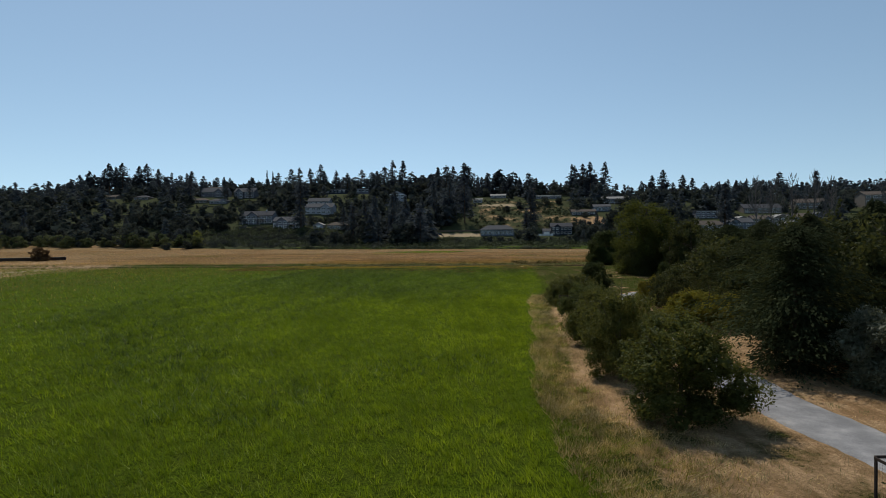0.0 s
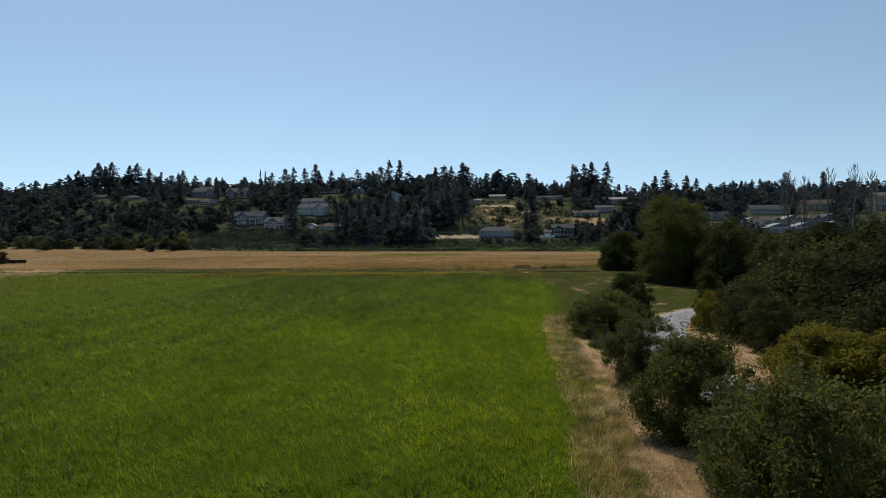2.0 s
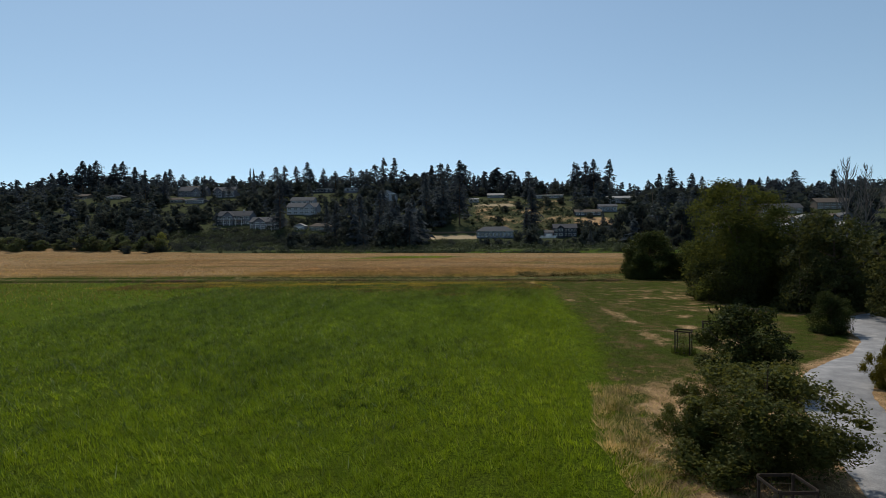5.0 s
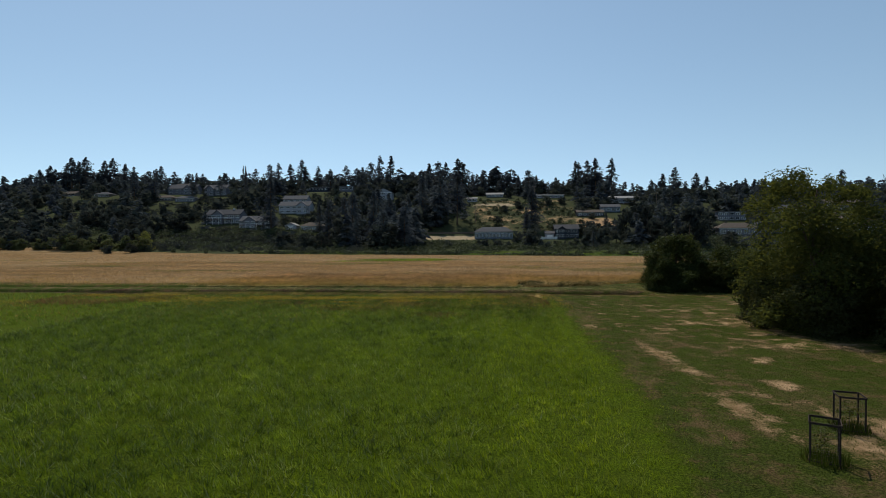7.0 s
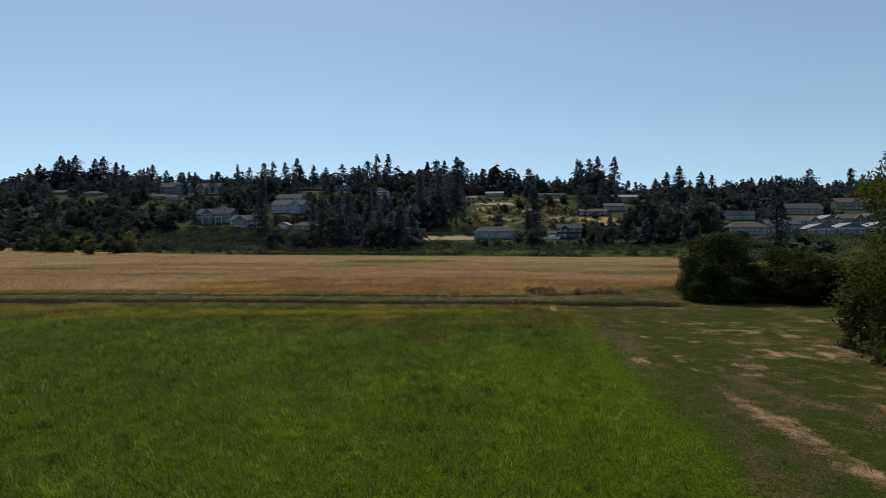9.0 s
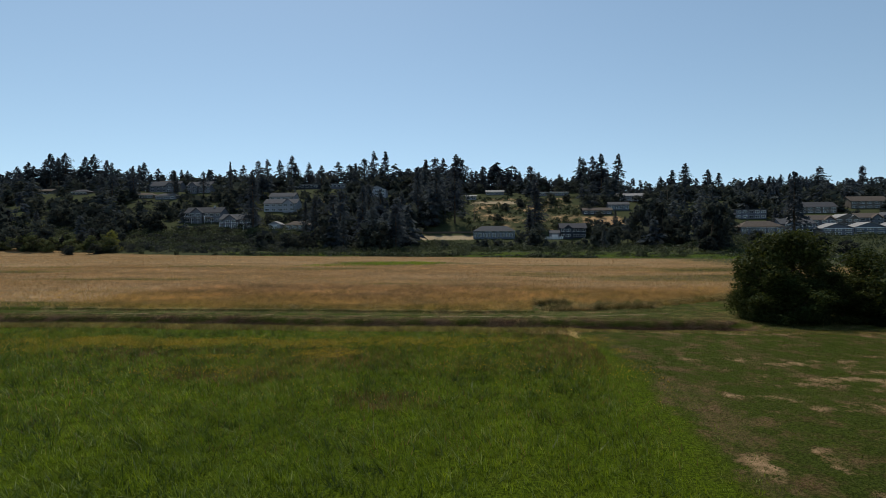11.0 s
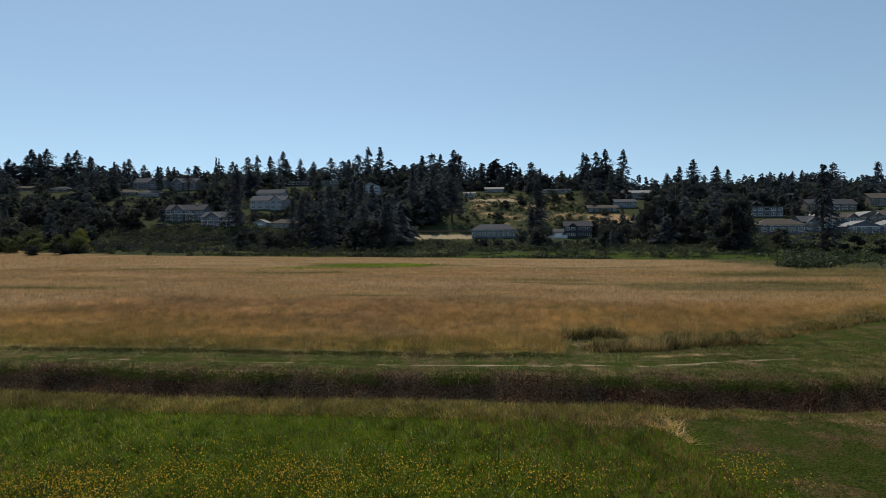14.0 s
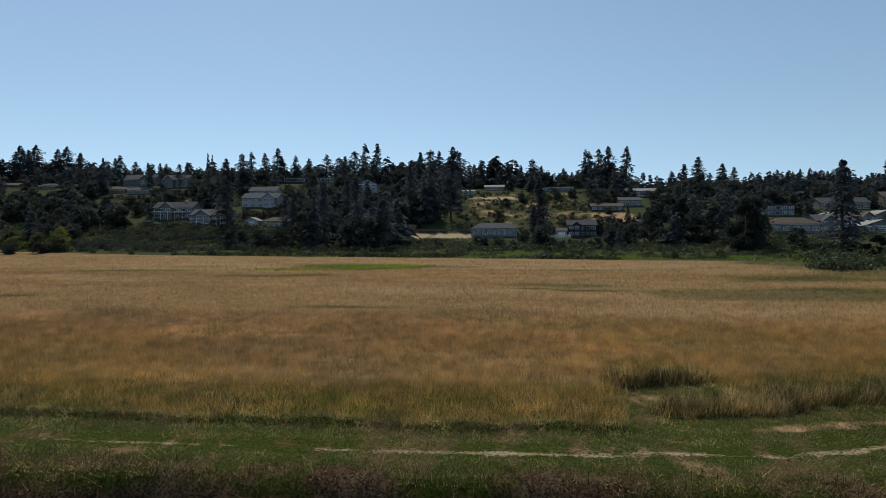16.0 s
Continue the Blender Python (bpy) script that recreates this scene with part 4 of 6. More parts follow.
house(82, 432, 13, 8, 4.0, 1.8, WALLS[5], ROOFS[1], "blue-grey house with a grey roof among shrubs", rows=1, cols=4)
house(100, 468, 22, 9, 4.6, 1.8, WALLS[0], ROOFS[3], "grey house with a pale low roof on the slope", rows=1, cols=5, deck=True)
house(66, 420, 18, 7, 3.0, 1.6, WALLS[4], ROOFS[2], "low dark house with a brown roof", rows=1, cols=5)
house(148, 396, 17, 9, 5.6, 0.4, WALLS[0], ROOFS[1], "grey two-storey house with a flat roof", style="flat", rows=2, cols=5)
house(193, 416, 26, 11, 4.0, 3.0, WALLS[3], ROOFS[0], "large tan house with a wide dark roof", rows=2, cols=6)
house(235, 432, 22, 10, 5.0, 3.0, WALLS[3], ROOFS[2], "tan house with a brown roof among trees", rows=2, cols=5)
house(130, 345, 20, 9, 4.0, 2.8, WALLS[0], ROOFS[2], "grey house with a broad brown roof", style="hip", rows=1, cols=5)
house(150, 352, 16, 9, 4.6, 2.6, WALLS[5], ROOFS[1], "blue-grey row house with a grey roof", rows=2, cols=3, wing=(-3, 6, 2.5, 4.4, 2.2))
for i in range(5):
    house(158 + i * 13.5, 366 + i * 3.0, 12, 10, 4.0, 2.4, WALLS[(3, 0, 3, 5, 0)[i]], ROOFS[(3, 2, 3, 2, 1)[i]], "row house with a pale roof and white gable trim", rows=2, cols=3, style="gable" if i % 2 else "front", wing=(2.5, 5, 2, 3.8, 1.9))
for i in range(3):
    house(164 + i * 16, 344 + i * 2.5, 14, 9, 3.4, 2.4, WALLS[(0, 5, 3)[i]], ROOFS[3], "grey row house with a steep pale gable", rows=2, cols=3, style="front")
house(287, 430, 32, 12, 10.5, 2.6, WALLS[3], ROOFS[2], "three-storey tan apartment building with white balconies", rows=3, cols=7, deck=True, name="apartment_building")


def retaining_wall():
    ob = thing("retaining_wall", "low brown timber retaining wall behind bare soil", "wall", pose(-27, 377, float(height(-27, 377))))
    for i in range(9):
        part("panel", bevelled("panel", (-16 + i * 3.6, -0.15, -2.0), (-16 + i * 3.6 + 3.5, 0.15, 0.9), M_WOOD, 0.03), ob)
        part("post", bevelled("post", (-16.1 + i * 3.6, -0.25, -2.0), (-15.9 + i * 3.6, 0.2, 1.1), M_WOOD, 0.02), ob)


retaining_wall()
HOUSES.append((-27, 372, 34, float(height(-27, 364)) - 0.4))


def utility_pole(x, y, h):
    z = float(height(x, y))
    ob = thing("utility_pole", "dark wooden utility pole with a cross-arm", "pole", pose(x, y, z), "utility poles")
    part("pole", mesh_of("pole", *tube([(0, 0, -0.5), (0, 0, h)], [0.2, 0.13], 7), M_WOOD), ob)
    part("crossarm", bevelled("crossarm", (-1.2, -0.08, h - 0.9), (1.2, 0.08, h - 0.7), M_WOOD), ob)
    for k in (-1.0, 0.0, 1.0):
        part("insulator", mesh_of("insulator", *tube([(k, 0, h - 0.7), (k, 0, h - 0.4)], [0.07, 0.04], 6), M_CONCRETE), ob)
    return Vector((x, y, z + h - 0.4))


tops = [utility_pole(*p) for p in ((-12, 400, 11), (32, 470, 12), (70, 462, 11), (-60, 396, 11), (120, 452, 11))]
for a, b in ((3, 0), (0, 1), (1, 2), (2, 4)):
    ps = []
    for k in (-1.0, 1.0):
        pts = [tops[a].lerp(tops[b], i / 8) + Vector((k, 0, -1.6 * math.sin(math.pi * i / 8))) for i in range(9)]
        ps.append(tube(pts, [0.03] * 9, 3))
    tagged(new("power_line", solids("power_line", ps, M_DARKMETAL)), "thin dark power lines between wooden poles", "cable")

# ---- trees of the hill and the valley's far side ----
rng = np.random.default_rng(11)
FIR_LABEL = "tall dark Douglas fir on the hill"
FIRS = [old_fir("fir_tree", FIR_LABEL, rng, 30, w, n, 8, M_FIR_HAZED, "firs on the hill", bare=br, peak=pk, ragged=rg, tip=tp, leaf=lf)
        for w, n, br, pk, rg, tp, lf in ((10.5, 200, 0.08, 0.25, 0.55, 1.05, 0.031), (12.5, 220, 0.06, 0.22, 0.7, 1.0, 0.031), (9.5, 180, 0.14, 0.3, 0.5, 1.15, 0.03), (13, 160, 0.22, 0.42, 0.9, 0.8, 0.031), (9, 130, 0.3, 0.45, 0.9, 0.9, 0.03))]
PINES = [old_fir("pine_tree", "tall dark pine with a bare lower trunk on the ridge", rng, 30, w, n, 9, M_FIR_HAZED, "firs on the hill", bare=br, peak=0.52, ragged=0.7, tip=0.85, leaf=0.031, droop=0.08)
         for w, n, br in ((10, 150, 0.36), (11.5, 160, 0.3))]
WOODS = [broadleaf("broadleaf_tree", "rounded green broadleaf tree on the hillside", "tree", rng, 12, w, 850, 1.12, M_FAR_LEAF_HAZED, b, 0.03, True, "trees on the hillside", 0.2, aspect=0.75, limbs=2)
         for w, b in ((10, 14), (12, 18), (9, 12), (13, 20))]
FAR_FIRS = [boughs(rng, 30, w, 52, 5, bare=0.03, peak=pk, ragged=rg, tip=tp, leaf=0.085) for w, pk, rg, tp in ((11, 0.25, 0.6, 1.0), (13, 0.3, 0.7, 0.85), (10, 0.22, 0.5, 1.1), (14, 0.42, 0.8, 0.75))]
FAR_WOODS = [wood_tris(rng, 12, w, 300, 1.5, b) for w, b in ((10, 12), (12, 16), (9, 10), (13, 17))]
YELLOW_TREE = broadleaf("broadleaf_tree", "small yellow-green tree at the edge of the meadow", "tree", rng, 10, 8.5, 1800, 0.5, M_LEAF_LIME, 30, 0.04, True, "", 0.15)
SHRUBS = [broadleaf("shrub", "rounded green shrub on the slope", "shrub", rng, 4, w, 520, 0.45, M_BRAMBLE, 9, 0.0, True, "shrubs on the slope", 0.07, limbs=2) for w in (5, 6.5, 4.5)]
POPLAR = broadleaf("poplar_tree", "tall narrow dark poplar", "tree", rng, 26, 9, 1900, 0.9, M_FIR_HAZED, 70, 0.05, True, "", 0.3, rmin=0.2, rmax=0.32)


def fir(x, y, h, i=None, wide=1.0):
    k = int(rng.integers(len(FIRS))) if i is None else i
    put(FIRS[k], x, y, h / 30 * wide, h / 30, rng.random() * 6.283)


def wood(x, y, h, i=None, wide=1.0):
    k = int(rng.integers(len(WOODS))) if i is None else i
    put(WOODS[k], x, y, h / 12 * wide, h / 12, rng.random() * 6.283)


RIDGE_LEFT = [(-446, 25), (-436, 29), (-428, 25), (-417, 30), (-410, 36), (-402, 32), (-394, 36), (-380, 33), (-371, 35), (-356, 29), (-348, 18), (-332, 22), (-324, 24), (-316, 26), (-308, 21), (-292, 19), (-284, 19), (-272, 18), (-252, 15), (-224, 22), (-210, 26), (-200, 27), (-190, 26), (-180, 30), (-175, 23)]
RIDGE_MID = [(-159, 23), (-146, 20), (-133, 23), (-122, 21), (-116, 22), (-109, 27), (-102, 34), (-92, 34), (-80, 20), (-71, 20), (-64, 23), (-58, 29), (-48, 31), (-41, 30), (-31, 33), (-27, 30), (-15, 19), (-8, 18), (7, 16), (12, 17), (21, 18), (30, 22), (37, 17), (46, 10), (54, 15), (60, 12)]
RIDGE_RIGHT = [(72, 30), (75, 29), (82, 31), (88, 33), (101, 35), (111, 9), (135, 18), (146, 23), (155, 28), (165, 16), (173, 23), (182, 20), (199, 13), (207, 14), (220, 17), (230, 15), (238, 16), (245, 17), (257, 24), (267, 10), (276, 10), (300, 15), (312, 18), (330, 14), (352, 20), (371, 16), (392, 19)]
for row, y in ((RIDGE_LEFT, 530), (RIDGE_MID, 515), (RIDGE_RIGHT, 520)):
    for x, h in row:
        if x < -350:
            put(PINES[int(rng.integers(2))], x, y + rng.normal() * 3, h / 30 * 1.3, h / 30, rng.random() * 6.283)
        else:
            fir(x + rng.normal() * 0.6, y + rng.normal() * 3, h, None, 1.3 + 0.4 * rng.random() + (0.35 if h < 24 else 0.0))
fir(-236, 530, 25, 4, 0.5)
for i in range(11):
    h = 15 + 4 * rng.random()
    put(PINES[i % 2], 214 + i * 5.2 + rng.normal(), 528 + 3 * rng.random(), h / 30 * 1.1, h / 30, rng.random() * 6.283)
put(POPLAR, 290, 520, 1.0, 0.98)
# tops of the continuous woods along the ridge, above the ground
WOODS_X = (-640, -500, -450, -370, -335, -300, -250, -175, -160, -115, -105, -85, -75, -50, -30, -15, -5, 12, 22, 40, 48, 70, 76, 100, 108, 135, 150, 165, 190, 215, 260, 265, 290, 330, 600)
WOODS_TOP = (9, 11, 20, 22, 15, 14, 12, 10, 17, 17, 14, 16, 22, 22, 16, 17, 22, 23, 15, 15, 10, 10, 20, 20, 7, 7, 15, 14, 10, 12, 12, 9, 11, 13, 15)
ridge = []
for x in np.arange(-640, 600, 2.2):
    top = float(np.interp(x, WOODS_X, WOODS_TOP) + 2.0) * (0.66 + 0.42 * rng.random() + 0.1 * float(wave(x, 0, 0.3, 1)))
    ridge.append((x + rng.normal() * 1.5, 532 + 24 * rng.random(), max(5, top), 1.35 + 0.7 * rng.random() + (0.5 if top < 12 else 0.0)))
forest("ridge_woods", "dark continuous fir woods along the ridge", ridge, FAR_FIRS, 30, M_FIR_HAZED)

# single trees of the slope: x, y, height, width against height
for x, y, h, wide in [(-136.4, 360, 34, 1.05), (-240.8, 452, 20, 1.15), (-217.8, 452, 19, 1.1), (-193, 445, 27, 0.5), (-269, 445, 25, 0.9), (-286, 445, 28, 0.9), (-106, 361, 18, 1.0), (-167, 441, 18, 1.2), (-79, 338, 30, 1.0), (-65, 329, 31, 1.1), (-61, 352, 29, 1.2), (-47, 397, 32, 1.0),
                      (-35, 397, 34, 1.2), (-24, 398, 35, 1.1), (24.2, 386, 26, 1.5), (70, 385, 11, 1.3), (52, 351, 8, 1.4), (119.5, 293, 31.5, 1.2), (-95, 345, 24, 1.2), (-72, 372, 30, 1.1), (-52, 368, 27, 1.2), (-240, 455, 15, 1.2)]:
    fir(x, y, h, None, wide)
for x, y, h, wide in [(-83, 324, 17, 1.0), (73.5, 346, 20, 0.75), (82, 336, 21, 0.7), (89, 331, 18, 0.8), (90.5, 299, 20.5, 0.85), (94.5, 307, 22, 0.9), (124, 283, 7, 1.5), (116, 284, 5.5, 1.5), (130, 276, 6, 1.5), (110, 302, 8, 1.3), (-192, 292, 4.5, 1.6), (-182, 296, 5, 1.5), (60, 342, 8, 1.5), (-60, 318, 12, 1.1)]:
    wood(x, y, h, None, wide)
for x, y, h, wide in ((7.5, 430, 5.5, 1.6), (18, 440, 6, 1.5), (31, 440, 6.5, 1.5), (39.5, 450, 8, 1.4), (75, 440, 9, 1.3), (60, 421, 6, 1.4), (2, 400, 5, 1.5), (26, 396, 5, 1.6), (52, 455, 6, 1.6), (88, 455, 8, 1.4), (66, 410, 4, 1.8), (105, 455, 9, 1.3)):
    wood(x, y, h, None, wide)
put(YELLOW_TREE, -180.5, 305, 0.95, 1.05)
for x, y, s in ((-214, 312, 0.9), (-176, 300, 0.8), (-160, 296, 0.7), (-140, 292, 0.6), (-120, 288, 0.75), (-230, 316, 1.0)):
    put(SHRUBS[int(abs(x)) % 3], x, y, s * 1.3, s * 1.2, x)


def open_view(x, y, h, ease=0.5):
    """Whether a tree here leaves the houses above it their view over the valley."""
    top = (float(height(x, y)) + h - 6) / (y - 60)
    for hx, hy, hw, hz in HOUSES:
        if y < hy and abs(x / (y - 60) - hx / (hy - 60)) < (hw * 0.5 + h * 0.18) / (hy - 60) and top > (hz + ease - 6) / (hy - 60):
            return False
    return all(abs(x - hx) > hw * 0.5 + 1 or abs(y - hy) > 9 for hx, hy, hw, hz in HOUSES)


def clearing(x, y):
    return (-186 < x < -112 and y < 361) or (-130 < x < -96 and 425 < y < 450) or (-17 < x < 60 and 374 < y < 480) or (50 < x < 84 and 380 < y < 415) or (-46 < x < -6 and 358 < y < 382)


planted, far_firs, far_woods = 0, [], []
for i in range(7000):
    x, y = -560 + 1040 * rng.random(), 310 + 215 * rng.random()
    if clearing(x, y) or (x > 60 and y < 325):
        continue
    if x < -95:
        is_fir = rng.random() < (0.1 + 0.3 * (y > 430))
        h = (7 + 6 * rng.random()) * (1.5 if is_fir else 1)
    elif x < -17:
        is_fir = rng.random() < 0.4
        h = (14 + 12 * rng.random()) if is_fir else 9 + 8 * rng.random()
    else:
        is_fir = rng.random() < 0.4
        h = (6 + 6 * rng.random()) * (1.4 if is_fir else 1)
    for k in range(4):
        if open_view(x, y, h):
            break
        h *= 0.62
        is_fir = is_fir and h > 9
    else:
        continue
    if h < 2.2:
        continue
    if y < 372 and h > 6 and planted < 180:
        (fir if is_fir else wood)(x, y, h, None, 1.4 if is_fir else 1.15)
        planted += 1
    else:
        (far_firs if is_fir else far_woods).append((x, y, h, 1.5 if is_fir else 1.2))
forest("hillside_firs", "dark firs scattered over the wooded hillside", far_firs[:420], FAR_FIRS, 30, M_FIR_HAZED)
forest("hillside_woods", "dense broadleaf woods covering the hillside", far_woods[:1000], FAR_WOODS, 12, M_FAR_LEAF_HAZED)
PALE_WOODS = [broadleaf("willow_tree", "pale green willow at the foot of the hill", "tree", rng, 8, w, 800, 0.7, M_WILLOW, b, 0.02, True, "willows at the foot of the hill", 0.12, aspect=0.7) for w, b in ((7, 10), (9, 14))]
for i in range(58):
    x = -420 + 240 * (i + rng.random()) / 58
    s = 0.7 + 0.5 * rng.random()
    put(PALE_WOODS[i % 2], x, 300 + 14 * rng.random() - 0.05 * (x + 200), s * 1.1, s, rng.random() * 6)
for i in range(60):
    x, y = -17 + 77 * rng.random(), 378 + 96 * rng.random()
    h = 1.5 + 2.5 * rng.random()
    if open_view(x, y, h, 0.0):
        put(SHRUBS[i % 3], x, y, h / 4 * 1.3, h / 4, rng.random() * 6)
for i in range(46):
    x = -230 + 320 * rng.random()
    put(SHRUBS[i % 3], x, float(straw_far(x)) + 6 + 32 * rng.random(), 0.5 + 0.5 * rng.random(), None, rng.random() * 6)


def thicket(name, label, spots, leaf, per, mat):
    """Low tangled brambles over mounds."""
    ps, ds = [], []
    for x, y, r, h in spots:
        d = rng.normal(size=(per, 3))
        d[:, 2] = np.abs(d[:, 2])
        d /= np.linalg.norm(d, axis=1)[:, None]
        ps.append(np.array([x, y, float(height(x, y)) - 0.1]) + d * np.array([r, r, h]) * (0.8 + 0.25 * rng.random((per, 1))))
        ds.append(d)
    p, d = np.concatenate(ps), np.concatenate(ds)
    me = mesh_fast(name, cards(p, d, leaf, 0.7, True, rng), 3, mat)
    return tagged(new(name, me), label, "thicket", kind="stuff")


spots = []
for i in range(900):
    x = -330 + 450 * rng.random()
    y = 300 + 54 * rng.random() - 0.06 * x
    k = 1.2 + 1.8 * rng.random()
    spots.append((x, y, 2 + 3 * rng.random(), k))
for i in range(260):
    x = -120 + 230 * rng.random()
    y = float(straw_far(x)) + 4 + (296 - float(straw_far(x))) * rng.random()
    if float(wave(np.array(x), np.array(y * 2.5), 0.07, 3)) > 0.15:
        spots.append((x, y, 1.2 + 2 * rng.random(), 0.5 + 0.6 * rng.random()))
for i in range(160):
    x = 95 + 130 * rng.random()
    spots.append((x, 285 + 52 * rng.random(), 2.5 + 3 * rng.random(), 1.5 + 2.0 * rng.random()))
for i in range(70):
    x = 78 + 60 * rng.random()
    spots.append((x, 175 + 115 * rng.random(), 2 + 3 * rng.random(), 1.2 + 1.6 * rng.random()))
for i in range(60):
    x = -110 + 100 * rng.random()
    spots.append((x, float(straw_far(x)) + 6 + 4 * rng.random(), 1.5 + 2 * rng.random(), 1.0 + 0.9 * rng.random()))
for i in range(46):
    x = 60 + 26 * rng.random()
    spots.append((x, 192 + 1.3 * (x - 60) + 14 * rng.random(), 1.8 + 2 * rng.random(), 1.2 + 1.3 * rng.random()))
for i in range(40):
    x = 8 + 26 * rng.random() if i % 2 else -62 + 44 * rng.random()
    spots.append((x, float(straw_far(x)) + 3 + 4 * rng.random(), 1.4 + 1.6 * rng.random(), 0.9 + 0.8 * rng.random()))
for i in range(190):
    x, y = -186 + 76 * rng.random(), 318 + 42 * rng.random()
    spots.append((x, y, 1.8 + 2.4 * rng.random(), 1.3 + 1.4 * rng.random()))
scrub = []
for i in range(330):
    x, y = -18 + 80 * rng.random(), 377 + 98 * rng.random()
    if float(wave(np.array(x), np.array(y), 0.13, 2)) > -0.25 and open_view(x, y, 1.2, 0.0):
        scrub.append((x, y, 1.2 + 2.4 * rng.random() ** 2, 0.6 + 1.2 * rng.random()))
bank = []
for i in range(1500):
    x, y = -300 + 275 * rng.random(), 335 + 130 * rng.random()
    if open_view(x, y, 1.6, 0.3) and len(bank) < 420:
        bank.append((x, y, 2.0 + 2.2 * rng.random(), 1.0 + 1.0 * rng.random()))
for i in range(900):
    x, y = -172 + 82 * rng.random(), 326 + 62 * rng.random()
    if open_view(x, y, 2.4, 0.2) and len(bank) < 610:
        bank.append((x, y, 1.6 + 2.4 * rng.random(), 1.4 + 1.6 * rng.random()))
thicket("slope_thicket", "dark shrubs between the houses on the slope", bank, 0.9, 60, M_FAR_LEAF_HAZED)
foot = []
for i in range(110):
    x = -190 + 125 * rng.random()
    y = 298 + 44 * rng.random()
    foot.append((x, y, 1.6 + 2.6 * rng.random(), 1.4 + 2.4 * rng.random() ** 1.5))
thicket("foot_shrubs", "dark rounded shrubs at the foot of the hill", foot, 0.7, 150, M_FAR_LEAF_HAZED)
thicket("slope_scrub", "low mottled scrub on the open slope", scrub, 0.75, 60, M_BRAMBLE)
thicket("bramble_thicket", "tangled green brambles along the foot of the hill", spots, 0.75, 72, M_BRAMBLE)

# ---- trees and shrubs beside the path ----
rng = np.random.default_rng(23)
BUSHES = [broadleaf("bush", "dense leafy green bush beside the path", "bush", rng, 3.3, w, 24000, 0.078, M_LEAF, 90, 0.06, True, "bushes along the path", 0.07, tipped=900, shoots=130, rmin=0.07, rmax=0.22)
          for w in (3.5, 3.9)]
DARK_BUSH = broadleaf("bush", "dark glossy bush with upright shoots beside the path", "bush", rng, 2.9, 3.4, 22000, 0.074, M_LEAF_DARK, 84, 0.06, True, "bushes along the path", 0.06, tipped=900, shoots=190, rmin=0.07, rmax=0.22)
WILLOW = broadleaf("bush", "pale-leaved willow bush beside the path", "bush", rng, 3.2, 3.2, 12000, 0.15, M_LEAF_PALE, 40, 0.06, True, "", 0.06, aspect=0.35)
JUNIPER = [broadleaf("juniper", "spreading yellow-green juniper with feathery sprays", "shrub", rng, 2.7, 6.0, 26000, 0.17, M_LEAF_YELLOW, 110, 0.1, True, "junipers beside the path", 0.08, aspect=0.3, tipped=2000, rmin=0.05, rmax=0.15)]
YOUNG_FIRS = [old_fir("young_fir", "dense dark young fir beside the path", rng, 7.5, w, 1250, 22, M_FIR_NEAR, "young firs", bare=0.0, peak=pk, ragged=0.6, tip=tp, leaf=0.0155, droop=0.12)
              for w, pk, tp in ((5.4, 0.3, 0.75), (6.2, 0.38, 0.6))]
GROVE_LABEL = "dense dark green tree in the grove"
GROVE = [broadleaf("broadleaf_tree", GROVE_LABEL, "tree", rng, 6.5, w, 1350, 0.68, M_GROVE, 34, 0.02, True, "trees of the grove", 0.12, aspect=0.75, limbs=3) for w in (5.5, 6.5, 5.0)]
NEAR_GROVE = [broadleaf("broadleaf_tree", GROVE_LABEL, "tree", rng, 6.5, w, 6500, 0.22, M_GROVE, 56, 0.02, True, "trees of the grove", 0.12, aspect=0.7, shoots=50, rmin=0.09, rmax=0.24) for w in (5.5, 6.5)]
RED_BUSH = broadleaf("bush", "dark reddish-brown bush beside a low fence", "bush", rng, 4.6, 5.4, 2600, 0.4, M_LEAF_RED, 40, 0.02, True, "", 0.1, rmin=0.1, rmax=0.22)
BIG_TREE = broadleaf("broadleaf_tree", "large spreading yellow-green tree at the edge of the lawn", "tree", rng, 11.6, 9.5, 40000, 0.18, M_LEAF_OLIVE, 110, 0.03, True, "", 0.24, rmin=0.08, rmax=0.2)
HEDGE = [broadleaf("bush", "tall dark bush at the end of the ditch", "bush", rng, 6.2, w, 15000, 0.2, M_HEDGE, 60, 0.0, True, "bushes at the end of the ditch", 0.12, shoots=60, rmin=0.09, rmax=0.24) for w in (6.0, 6.8)]

put(BUSHES[0], 6.65, 16.0, 1.22, 1.02, 0.4)
put(BUSHES[1], 7.5, 22.8, 0.72, 0.8, 5.1)
put(BUSHES[1], 5.9, 20.9, 0.92, 1.12, 2.0)
put(BUSHES[0], 6.3, 27.6, 1.0, 0.98, 3.7)
put(DARK_BUSH, 6.4, 33.9, 0.95, 0.98, 1.1)
put(BUSHES[1], 7.1, 30.8, 0.52, 0.5, 2.9)
put(DARK_BUSH, 6.4, 24.3, 0.85, 0.92, 4.1)
put(BUSHES[1], 7.1, 44.2, 1.15, 0.82, 5.0)
put(BUSHES[0], 5.8, 45.0, 0.6, 0.62, 1.0)
put(HEDGE[0], 10.4, 52.4, 0.68, 0.56, 0.4, label="broad dark evergreen bush beside the path")
put(WILLOW, 15.2, 19.9, 1.0, 1.0, 0.5)
put(JUNIPER[0], 14.0, 33.8, 0.95, 0.86, 0.6)
put(JUNIPER[0], 16.4, 52.3, 0.45, 0.75, 2.6)
put(NEAR_GROVE[0], 17.6, 49.0, 0.75, 0.52, 2.0)
put(NEAR_GROVE[1], 17.0, 45.0, 0.55, 0.42, 1.0)
